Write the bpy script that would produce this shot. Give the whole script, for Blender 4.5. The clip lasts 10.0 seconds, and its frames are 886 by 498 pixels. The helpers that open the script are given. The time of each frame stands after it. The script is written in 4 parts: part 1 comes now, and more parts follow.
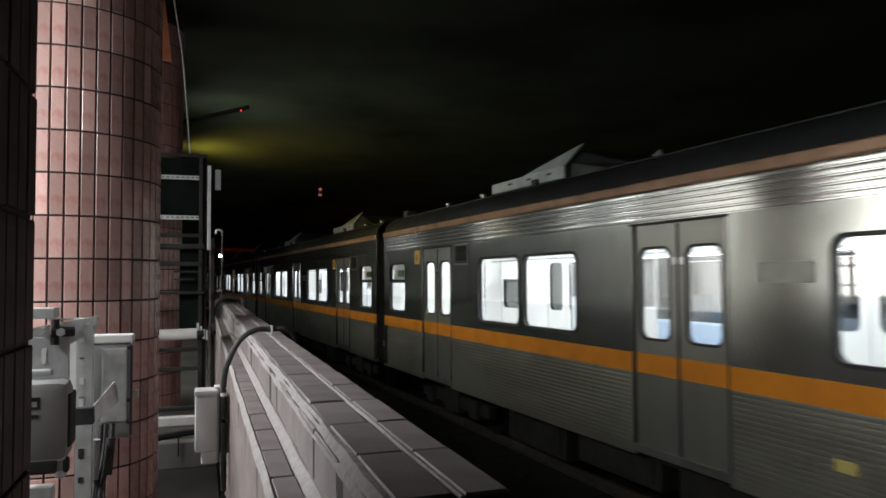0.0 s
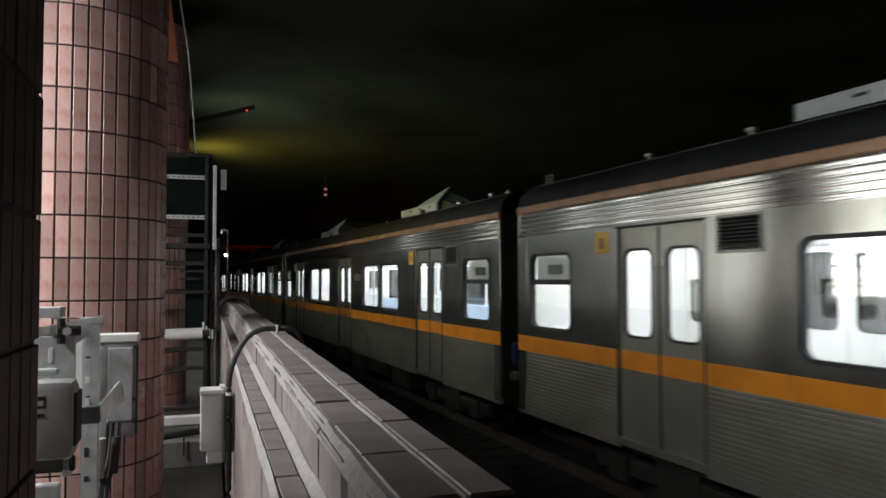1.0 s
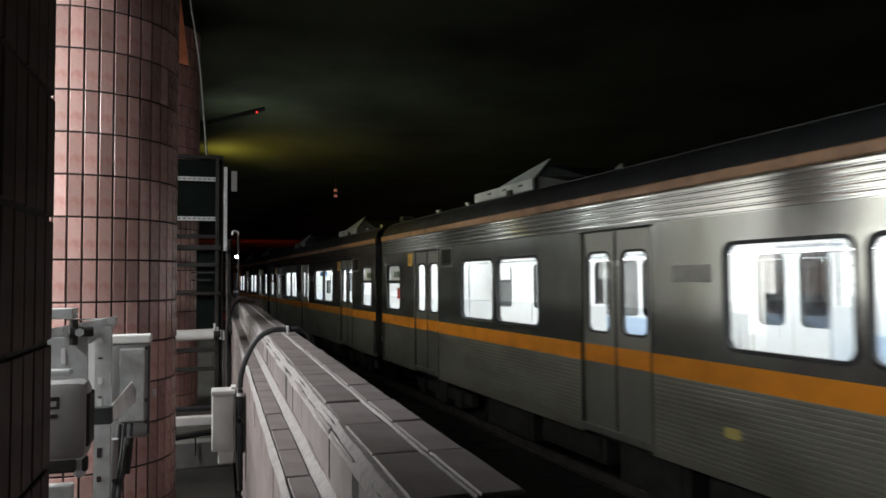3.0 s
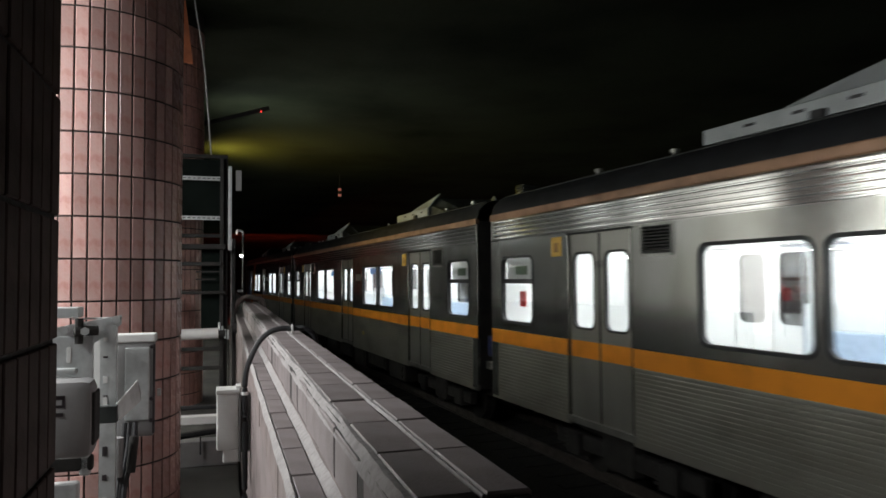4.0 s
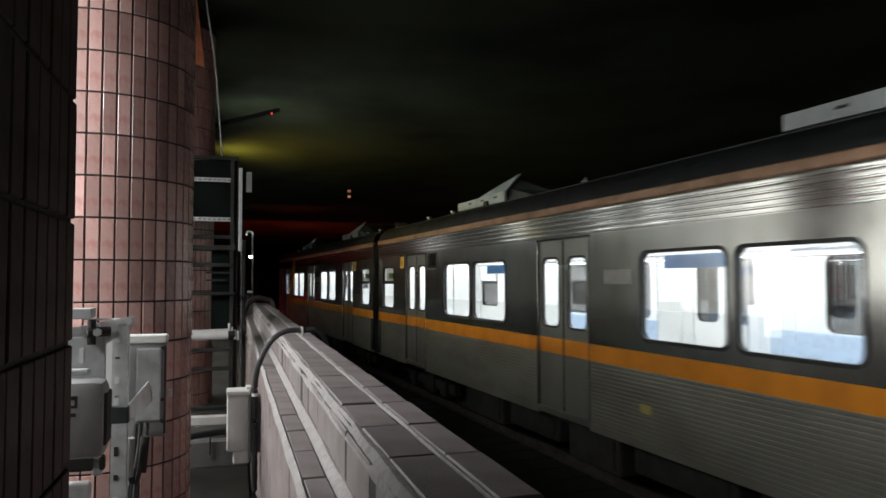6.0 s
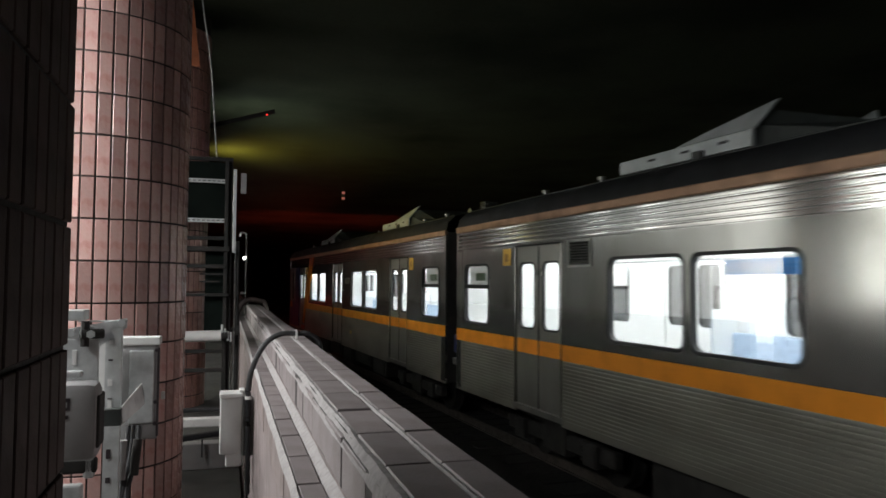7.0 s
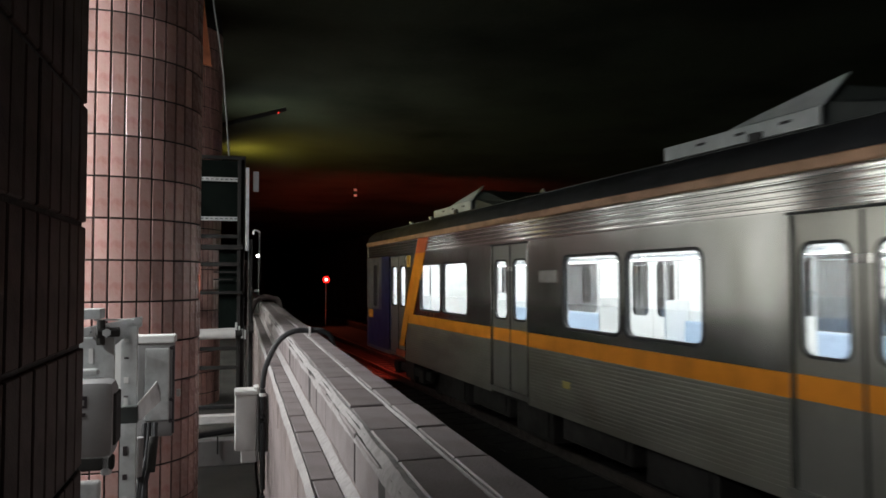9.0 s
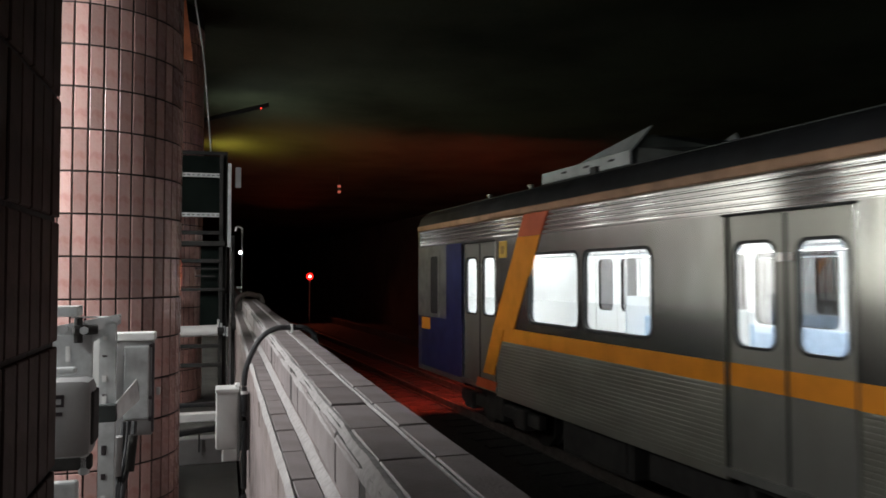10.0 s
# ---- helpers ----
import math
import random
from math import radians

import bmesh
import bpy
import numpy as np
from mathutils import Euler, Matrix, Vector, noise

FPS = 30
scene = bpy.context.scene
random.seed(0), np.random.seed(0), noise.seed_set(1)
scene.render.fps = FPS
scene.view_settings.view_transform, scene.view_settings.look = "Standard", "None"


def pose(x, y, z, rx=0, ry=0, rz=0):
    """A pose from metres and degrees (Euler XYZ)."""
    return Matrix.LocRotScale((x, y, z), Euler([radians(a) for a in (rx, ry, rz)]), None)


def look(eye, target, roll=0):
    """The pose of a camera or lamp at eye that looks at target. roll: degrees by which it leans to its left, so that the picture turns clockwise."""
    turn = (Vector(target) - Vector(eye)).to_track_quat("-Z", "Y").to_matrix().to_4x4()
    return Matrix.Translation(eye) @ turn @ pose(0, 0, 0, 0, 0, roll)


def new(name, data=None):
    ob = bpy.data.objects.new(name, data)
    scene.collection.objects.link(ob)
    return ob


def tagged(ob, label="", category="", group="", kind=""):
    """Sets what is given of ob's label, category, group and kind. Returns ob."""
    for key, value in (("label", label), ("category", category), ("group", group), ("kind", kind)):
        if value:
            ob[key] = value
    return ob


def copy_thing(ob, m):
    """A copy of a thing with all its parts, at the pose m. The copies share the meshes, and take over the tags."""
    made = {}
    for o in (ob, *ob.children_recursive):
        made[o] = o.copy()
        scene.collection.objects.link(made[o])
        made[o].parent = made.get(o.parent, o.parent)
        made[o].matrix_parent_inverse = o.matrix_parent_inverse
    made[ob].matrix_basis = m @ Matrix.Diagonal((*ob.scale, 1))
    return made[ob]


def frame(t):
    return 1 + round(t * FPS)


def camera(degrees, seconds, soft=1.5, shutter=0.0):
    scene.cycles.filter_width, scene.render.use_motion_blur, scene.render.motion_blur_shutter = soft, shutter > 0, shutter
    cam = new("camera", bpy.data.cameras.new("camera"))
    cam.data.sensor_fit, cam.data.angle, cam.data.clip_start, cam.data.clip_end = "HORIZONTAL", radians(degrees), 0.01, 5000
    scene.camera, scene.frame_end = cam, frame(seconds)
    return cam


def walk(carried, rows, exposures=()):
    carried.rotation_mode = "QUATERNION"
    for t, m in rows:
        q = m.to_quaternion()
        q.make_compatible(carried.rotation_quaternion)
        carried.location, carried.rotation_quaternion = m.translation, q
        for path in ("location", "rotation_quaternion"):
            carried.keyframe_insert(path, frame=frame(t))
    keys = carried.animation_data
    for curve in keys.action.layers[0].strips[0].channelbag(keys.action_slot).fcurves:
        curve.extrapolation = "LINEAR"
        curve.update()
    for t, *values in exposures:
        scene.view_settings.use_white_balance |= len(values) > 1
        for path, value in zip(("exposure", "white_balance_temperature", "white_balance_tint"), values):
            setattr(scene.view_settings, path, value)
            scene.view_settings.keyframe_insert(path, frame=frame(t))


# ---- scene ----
# ---- camera ----
cam = camera(62.7, 10.0, soft=1.6, shutter=0.4)
EYE_Z = 2.55
PATH = [
    (0, (-0.003, -0.004, 2.551), (0.753, 1.845, 2.632), -0.3),
    (0.5, (0.003, 0.0, 2.55), (0.756, 1.851, 2.63), -0.3),
    (1, (-0.002, -0.002, 2.551), (0.741, 1.853, 2.632), -0.2),
    (1.5, (-0.001, -0.004, 2.55), (0.732, 1.855, 2.63), -0.3),
    (2, (0.001, 0.004, 2.549), (0.727, 1.866, 2.627), -0.4),
    (2.5, (-0.001, -0.001, 2.55), (0.72, 1.863, 2.633), -0.4),
    (4, (-0.002, 0.002, 2.548), (0.705, 1.871, 2.629), -0.4),
    (4.5, (-0.002, 0.002, 2.548), (0.694, 1.875, 2.629), -0.4),
    (5, (-0.003, 0.003, 2.548), (0.684, 1.879, 2.63), -0.3),
    (5.5, (-0.005, 0.0, 2.549), (0.674, 1.879, 2.632), -0.3),
    (7, (-0.018, -0.001, 2.564), (0.683, 1.87, 2.656), 0.4),
    (7.5, (-0.017, 0.0, 2.561), (0.668, 1.877, 2.65), 0.3),
    (8, (-0.014, 0.005, 2.562), (0.665, 1.884, 2.648), 0.2),
    (8.5, (-0.014, 0.004, 2.56), (0.665, 1.883, 2.644), 0.2),
    (9, (-0.016, -0.005, 2.564), (0.653, 1.878, 2.645), -0.1),
    (9.5, (-0.012, 0.036, 2.557), (0.667, 1.915, 2.634), -0.3),
    (10, (-0.006, 0.011, 2.564), (0.704, 1.88, 2.636), -0.1),
]
walk(cam, [(t, look(eye, target, roll)) for t, eye, target, roll in PATH], exposures=[(0.0, 0.0), (10.0, 0.0)])

# ---- plan, in metres; y runs along the track, z = 0 is 0.25 above the rail heads ----
SIDE_X = 5.04            # flank of the train
HALF_W = 1.45
TRACK_X = SIDE_X + HALF_W
RAIL_Z = -0.25
FLOOR_Z = 1.10           # platform
CEIL_Z = 5.75
WALL_TURN = -4.05        # the parapet runs this far off the track, degrees


def platform(lat, along, z=0.0, turn=0.0):
    """A pose in the parapet's axes: lat to the right, along ahead."""
    return pose(0, 0, 0, 0, 0, WALL_TURN) @ pose(lat, along, z, 0, 0, turn)


# ---- world and lights ----
world = bpy.data.worlds.new("world")
scene.world = world
world.use_nodes = True
world.node_tree.nodes["Background"].inputs[0].default_value = (0.6, 0.7, 0.75, 1)
world.node_tree.nodes["Background"].inputs[1].default_value = 0.0015


def lamp(name, m, kind, power, colour, size=0.1, size_y=None):
    data = bpy.data.lights.new(name, kind)
    data.energy, data.color = power, colour
    if kind == "AREA":
        data.size = size
        if size_y:
            data.shape, data.size_y = "RECTANGLE", size_y
    else:
        data.shadow_soft_size = size
    ob = new(name, data)
    ob.matrix_world = m
    return ob


# fluorescent rows under the added low platform ceiling, beside and beyond the pillars
lamp("platform_light", platform(-2.5, 3.6, 3.95) @ pose(0, 0, 0, 0, 0, -8) @ pose(0, 0, 0, 0, -54, 0), "AREA", 210, (0.98, 1.0, 1.0), 0.25, 3.6)
# added, faces away from the train and reaches it off the pale west wall
lamp("platform_light", platform(-2.5, 11.8, 3.4) @ pose(0, 0, 0, 0, 84, 0), "AREA", 1050, (1.0, 1.0, 0.98), 0.8, 6.0)
# the hidden white and yellow uplights of the cable niche, and the beam of the red signal
for name_, m_, power_, colour_, cone_ in (("niche_lamp", look((0.84, 13.3, 4.5), (2.2, 13.5, 5.75)), 120, (0.88, 1.0, 0.85), 150),
                                          ("yellow_lamp", look((0.9, 18.3, 4.7), (2.6, 18.3, 5.75)), 320, (1.0, 0.78, 0.12), 150),
                                          ("signal_beam", look((8.55, 46.3, 2.5), (1.0, 20.0, 4.7)), 450, (1.0, 0.1, 0.03), 25),
                                          ("signal_spill", look((8.55, 46.3, 2.5), (9.0, 36.0, -3.5)), 150, (1.0, 0.16, 0.07), 110)):
    spot = lamp(name_, m_, "SPOT", power_, colour_, 0.08)
    spot.data.spot_size, spot.data.spot_blend = radians(cone_), 1.0


# ---- materials ----
def material(name, colour, rough=0.6, metal=0.0, vary=0.15, scale=6.0, bump=0.1, fine=80.0, each=0.0, dirt=None, spec=0.5, stretch=(1, 1, 1), span=0.12, wave=0.0):
    """A node material: two scales of noise in the colour, roughness and relief; each: spread from piece to piece."""
    mat = bpy.data.materials.new(name)
    mat.use_nodes = True
    nt = mat.node_tree
    n, l = nt.nodes, nt.links
    bsdf = n["Principled BSDF"]
    bsdf.inputs["Metallic"].default_value = metal
    bsdf.inputs["Specular IOR Level"].default_value = spec
    coord = n.new("ShaderNodeTexCoord")
    mapping = n.new("ShaderNodeMapping")
    mapping.inputs["Scale"].default_value = stretch
    l.new(coord.outputs["Object"], mapping.inputs["Vector"])
    big, small = n.new("ShaderNodeTexNoise"), n.new("ShaderNodeTexNoise")
    big.inputs["Scale"].default_value, small.inputs["Scale"].default_value = scale, fine
    big.inputs["Detail"].default_value, small.inputs["Detail"].default_value = 5, 3
    for k in (big, small):
        l.new(mapping.outputs[0], k.inputs["Vector"])
    mix = n.new("ShaderNodeMix")
    mix.data_type = "RGBA"
    dark = dirt or tuple(c * (1 - 2 * vary) for c in colour)
    mix.inputs[6].default_value = (*colour, 1)
    mix.inputs[7].default_value = (*dark, 1)
    ramp = n.new("ShaderNodeMapRange")
    ramp.inputs[1].default_value, ramp.inputs[2].default_value = 0.42, 0.72
    l.new(big.outputs["Fac"], ramp.inputs[0])
    l.new(ramp.outputs[0], mix.inputs[0])
    hsv = n.new("ShaderNodeHueSaturation")
    l.new(mix.outputs[2], hsv.inputs["Color"])
    info = n.new("ShaderNodeObjectInfo")
    add = n.new("ShaderNodeMath")
    add.operation = "MULTIPLY_ADD"
    l.new(info.outputs["Random"], add.inputs[0])
    add.inputs[1].default_value, add.inputs[2].default_value = each, 1 - each / 2
    mul = n.new("ShaderNodeMath")
    mul.operation = "MULTIPLY_ADD"
    l.new(small.outputs["Fac"], mul.inputs[0])
    mul.inputs[1].default_value, mul.inputs[2].default_value = vary, -vary / 2
    add2 = n.new("ShaderNodeMath")
    l.new(add.outputs[0], add2.inputs[0])
    l.new(mul.outputs[0], add2.inputs[1])
    l.new(add2.outputs[0], hsv.inputs["Value"])
    l.new(hsv.outputs[0], bsdf.inputs["Base Color"])
    rr_ = n.new("ShaderNodeMapRange")
    rr_.inputs[3].default_value, rr_.inputs[4].default_value = max(0.03, rough - span), min(1, rough + span)
    l.new(big.outputs["Fac"], rr_.inputs[0])
    l.new(rr_.outputs[0], bsdf.inputs["Roughness"])
    if bump:
        b = n.new("ShaderNodeBump")
        b.inputs["Strength"].default_value, b.inputs["Distance"].default_value = bump, 0.004
        l.new(small.outputs["Fac"], b.inputs["Height"])
        l.new(b.outputs[0], bsdf.inputs["Normal"])
        if wave:
            w = n.new("ShaderNodeBump")
            w.inputs["Strength"].default_value, w.inputs["Distance"].default_value = wave, 0.02
            l.new(big.outputs["Fac"], w.inputs["Height"])
            l.new(w.outputs[0], b.inputs["Normal"])
    return mat


def glowing(name, colour, strength):
    mat = bpy.data.materials.new(name)
    mat.use_nodes = True
    bsdf = mat.node_tree.nodes["Principled BSDF"]
    bsdf.inputs["Base Color"].default_value = (*colour, 1)
    bsdf.inputs["Emission Color"].default_value = (*colour, 1)
    bsdf.inputs["Emission Strength"].default_value = strength
    return mat


def glass(name, tint=(1, 1, 1), gloss=0.08):
    mat = bpy.data.materials.new(name)
    mat.use_nodes = True
    n, l = mat.node_tree.nodes, mat.node_tree.links
    n.remove(n["Principled BSDF"])
    a, b, m = n.new("ShaderNodeBsdfTransparent"), n.new("ShaderNodeBsdfGlossy"), n.new("ShaderNodeMixShader")
    a.inputs[0].default_value = (*tint, 1)
    b.inputs["Roughness"].default_value = 0.03
    m.inputs[0].default_value = gloss
    l.new(a.outputs[0], m.inputs[1])
    l.new(b.outputs[0], m.inputs[2])
    l.new(m.outputs[0], n["Material Output"].inputs[0])
    return mat


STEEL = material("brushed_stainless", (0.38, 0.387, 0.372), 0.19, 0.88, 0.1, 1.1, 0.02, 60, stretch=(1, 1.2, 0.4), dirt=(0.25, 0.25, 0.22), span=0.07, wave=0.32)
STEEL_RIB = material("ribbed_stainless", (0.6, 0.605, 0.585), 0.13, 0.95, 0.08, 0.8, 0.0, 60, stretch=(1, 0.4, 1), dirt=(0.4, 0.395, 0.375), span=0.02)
STEEL_LOW = material("dusty_stainless", (0.34, 0.336, 0.29), 0.38, 0.66, 0.14, 1.3, 0.03, 60, stretch=(1, 0.5, 1.6), dirt=(0.23, 0.222, 0.186), span=0.08, wave=0.1)
STEEL_DOOR = material("door_stainless", (0.33, 0.33, 0.3), 0.34, 0.7, 0.12, 1.2, 0.02, 60, stretch=(1, 1.2, 0.5), dirt=(0.27, 0.266, 0.238), span=0.05, wave=0.05)
STEEL_DULL = material("dull_steel", (0.3, 0.3, 0.28), 0.45, 0.8, 0.15, 3.0, 0.1)
ORANGE = material("orange_film", (0.74, 0.26, 0.018), 0.5, 0.0, 0.1, 3.0, 0.03, spec=0.25)
GUTTER = material("orange_gutter_paint", (0.34, 0.195, 0.115), 0.45, 0.2, 0.2, 3.0, 0.05)
NAVY = material("navy_paint", (0.017, 0.023, 0.095), 0.35, 0.0, 0.12, 3.0, 0.03)
VERMILION = material("vermilion_paint", (0.55, 0.1, 0.03), 0.4, 0.0, 0.1, 3.0, 0.03)
ROOF = material("sooty_roof", (0.014, 0.015, 0.017), 0.55, 0.0, 0.25, 2.0, 0.2)
AC_GREY = material("pale_grey_housing", (0.4, 0.43, 0.435), 0.5, 0.1, 0.12, 3.0, 0.08)
RUBBER = material("black_rubber", (0.015, 0.015, 0.016), 0.6, 0.0, 0.2, 20.0, 0.1)
# grime plus painted shade under and between the cars and on dim posts
UNDER = material("underframe_grime_and_shade", (0.022, 0.02, 0.018), 0.75, 0.1, 0.3, 4.0, 0.3)
LINING = material("white_lining", (0.8, 0.82, 0.82), 0.4, 0.0, 0.03, 2.0, 0.0)
SEAT = material("blue_seat_cloth", (0.45, 0.56, 0.7), 0.8, 0.0, 0.1, 12.0, 0.1)
CAR_FLOOR = material("grey_vinyl", (0.3, 0.31, 0.32), 0.5, 0.0, 0.1, 5.0, 0.0)
CHROME = material("chrome_tube", (0.7, 0.7, 0.7), 0.15, 1.0, 0.05, 5.0, 0.0)
PANE = glass("window_glass", gloss=0.36)
CAR_LIGHT = glowing("car_light_panel", (0.97, 1.0, 0.98), 13.5)
TAIL_RED = glowing("red_tail_glow", (1.0, 0.075, 0.04), 1900.0)
FIXTURE = glowing("fluorescent_diffuser", (0.95, 1.0, 0.97), 15.0)
YELLOW = material("yellow_sign_film", (0.6, 0.37, 0.06), 0.5, 0.0, 0.1, 6.0, 0.0)
SIGN_DARK = material("sign_ink", (0.3, 0.16, 0.03), 0.5)
GREEN_SIGN = material("green_display", (0.09, 0.17, 0.08), 0.4)
RED_BOX = material("red_notice", (0.55, 0.03, 0.03), 0.5)
BLUE_BANNER = material("blue_banner", (0.02, 0.2, 0.5), 0.5)
TEAL_DARK = material("dark_grey_housing", (0.028, 0.034, 0.032), 0.6, 0.0, 0.2, 3.0, 0.1)
PALE_LABEL = material("pale_label", (0.6, 0.5, 0.16), 0.5)

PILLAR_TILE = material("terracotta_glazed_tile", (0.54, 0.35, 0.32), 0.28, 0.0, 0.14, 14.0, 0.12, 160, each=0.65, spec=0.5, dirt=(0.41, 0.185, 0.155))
TERRACOTTA = material("terracotta_plate", (0.5, 0.16, 0.07), 0.5, 0.0, 0.15, 8.0, 0.2)
PINK_TILE = material("pink_side_tile", (0.21, 0.17, 0.162), 0.6, 0.0, 0.15, 10.0, 0.3, 140, each=0.12)
# the pillar tile again, darkened for the shaded columns and the second pillar
PILLAR_TILE_SHADED = material("terracotta_tile_shaded", (0.46, 0.25, 0.22), 0.36, 0.0, 0.14, 14.0, 0.25, 160)
# the unlit pier's shade is mixed into this tile colour
PIER_GLAZE = material("shaded_brown_tile", (0.06, 0.038, 0.032), 0.75, 0.0, 0.15, 14.0, 0.25, 160, each=0.3, spec=0.2)
PALE_WALL = material("pale_wall_tile", (0.72, 0.72, 0.69), 0.5, 0.0, 0.08, 3.0, 0.1)
GROUT = material("dark_grout", (0.035, 0.03, 0.028), 0.9, 0.0, 0.2, 30.0, 0.4)
WALL_TILE = material("dusty_mauve_tile", (0.205, 0.176, 0.176), 0.6, 0.0, 0.15, 10.0, 0.3, 140, each=0.22, dirt=(0.165, 0.138, 0.136))
MORTAR = material("pale_mortar", (0.31, 0.29, 0.286), 0.9, 0.0, 0.14, 60.0, 0.5, 150)
RENDER_PINK = material("pink_grey_render", (0.22, 0.18, 0.175), 0.85, 0.0, 0.18, 8.0, 0.5, 120)
# near-black: carries the parapet's shade over the track in its colour
SLEEPER = material("shade_dark_sleeper", (0.014, 0.013, 0.012), 0.9, 0.0, 0.3, 5.0, 0.4)
TUNNEL = material("tunnel_concrete", (0.045, 0.038, 0.032), 0.9, 0.0, 0.25, 0.5, 0.4, 25, spec=0.2)
CONCRETE = material("dark_concrete", (0.036, 0.039, 0.034), 0.85, 0.0, 0.22, 0.8, 0.4, 30)
FLOOR_MAT = material("platform_concrete", (0.045, 0.043, 0.04), 0.75, 0.0, 0.2, 2.0, 0.3, 60)
# likewise darkened for the shaded pit beside the train
BALLAST = material("ballast_shade_dark", (0.018, 0.016, 0.015), 0.95, 0.0, 0.35, 14.0, 0.9, 60)
RAIL_STEEL = material("rail_steel", (0.1, 0.085, 0.075), 0.6, 0.6, 0.2, 6.0, 0.1)
GALV = material("galvanised_steel", (0.56, 0.58, 0.58), 0.42, 0.45, 0.12, 18.0, 0.1)
WHITE_PLASTIC = material("white_plastic", (0.7, 0.695, 0.68), 0.45, 0.0, 0.06, 9.0, 0.05)
GREY_PLASTIC = material("grey_plastic", (0.27, 0.265, 0.265), 0.45, 0.0, 0.08, 9.0, 0.1)
BLACK_CABLE = material("black_conduit", (0.02, 0.02, 0.022), 0.45, 0.0, 0.1, 30.0, 0.1)
DARK_PANEL = material("dark_green_panel", (0.007, 0.011, 0.009), 0.85, 0.0, 0.2, 4.0, 0.1, spec=0.1)
INK = material("dark_lettering", (0.03, 0.022, 0.025), 0.5)


# ---- mesh tools ----
def box(bm, x0, x1, y0, y1, z0, z1, bevel=0.0):
    r = bmesh.ops.create_cube(bm, size=1, matrix=Matrix.Translation(((x0 + x1) / 2, (y0 + y1) / 2, (z0 + z1) / 2)) @ Matrix.Diagonal((x1 - x0, y1 - y0, z1 - z0, 1)))
    if bevel:
        edges = list({e for v in r["verts"] for e in v.link_edges})
        bmesh.ops.bevel(bm, geom=edges, offset=bevel, segments=2, affect="EDGES", profile=0.5)
    return bm


def boxed(*a):
    return box(bmesh.new(), *a)


def rod(bm, a, b, r, seg=10, r2=None):
    a, b = Vector(a), Vector(b)
    m = Matrix.Translation((a + b) / 2) @ (b - a).to_track_quat("Z", "Y").to_matrix().to_4x4()
    bmesh.ops.create_cone(bm, cap_ends=True, segments=seg, radius1=r, radius2=r if r2 is None else r2, depth=(b - a).length, matrix=m)
    return bm


def tube(bm, points, r, seg=8, ripple=0.0):
    """A round tube along the points; ripple: height of corrugation rings."""
    rings = []
    pts = [Vector(p) for p in points]
    for i, p in enumerate(pts):
        way = (pts[min(i + 1, len(pts) - 1)] - pts[max(i - 1, 0)]).normalized()
        q = way.to_track_quat("Z", "Y")
        rad = r + (ripple if i % 2 else 0)
        rings.append([bm.verts.new(p + q @ Vector((rad * math.cos(k * math.tau / seg), rad * math.sin(k * math.tau / seg), 0))) for k in range(seg)])
    for a, b in zip(rings, rings[1:]):
        for k in range(seg):
            bm.faces.new((a[k], a[(k + 1) % seg], b[(k + 1) % seg], b[k]))
    bm.faces.new(rings[0][::-1])
    bm.faces.new(rings[-1])
    return bm


def bend(points, steps=8):
    """A smooth line through the points."""
    p = [Vector(q) for q in points]
    p = [2 * p[0] - p[1]] + p + [2 * p[-1] - p[-2]]
    out = []
    for i in range(1, len(p) - 2):
        for k in range(steps):
            t = k / steps
            out.append(0.5 * (2 * p[i] + (p[i + 1] - p[i - 1]) * t + (2 * p[i - 1] - 5 * p[i] + 4 * p[i + 1] - p[i + 2]) * t * t + (3 * p[i] - p[i - 1] - 3 * p[i + 1] + p[i + 2]) * t ** 3))
    return out + [p[-2]]


def round_rect(u0, u1, z0, z1, r, n=5):
    out = []
    for cu, cz, a in ((u1 - r, z1 - r, 0), (u0 + r, z1 - r, 90), (u0 + r, z0 + r, 180), (u1 - r, z0 + r, 270)):
        for k in range(n + 1):
            th = radians(a + 90 * k / n)
            out.append((cu + r * math.cos(th), cz + r * math.sin(th)))
    return out


def holed(bm, x, u0, u1, z0, z1, holes, depth=0.0):
    """A flat panel in the plane x with holes, and their reveals of that depth."""
    edges = []
    for loop in [[(u0, z0), (u1, z0), (u1, z1), (u0, z1)], *holes]:
        vs = [bm.verts.new((x, u, z)) for u, z in loop]
        edges += [bm.edges.new((vs[i], vs[(i + 1) % len(vs)])) for i in range(len(vs))]
        if depth and len(loop) > 4:
            ws = [bm.verts.new((x + depth, u, z)) for u, z in loop]
            for i in range(len(vs)):
                bm.faces.new((vs[i], vs[(i + 1) % len(vs)], ws[(i + 1) % len(vs)], ws[i]))
    bmesh.ops.triangle_fill(bm, use_beauty=True, edges=edges, normal=(-1, 0, 0))
    return bm


def ring(bm, x0, x1, outer, inner):
    """A raised frame between two loops of equal length in planes of x."""
    n = len(outer)
    o0, o1, i0, i1 = ([bm.verts.new((x, u, z)) for u, z in loop] for x, loop in ((x0, outer), (x1, outer), (x0, inner), (x1, inner)))
    for k in range(n):
        j = (k + 1) % n
        for a, b in ((o0, i0), (i0, i1), (i1, o1), (o1, o0)):
            bm.faces.new((a[k], a[j], b[j], b[k]))
    return bm


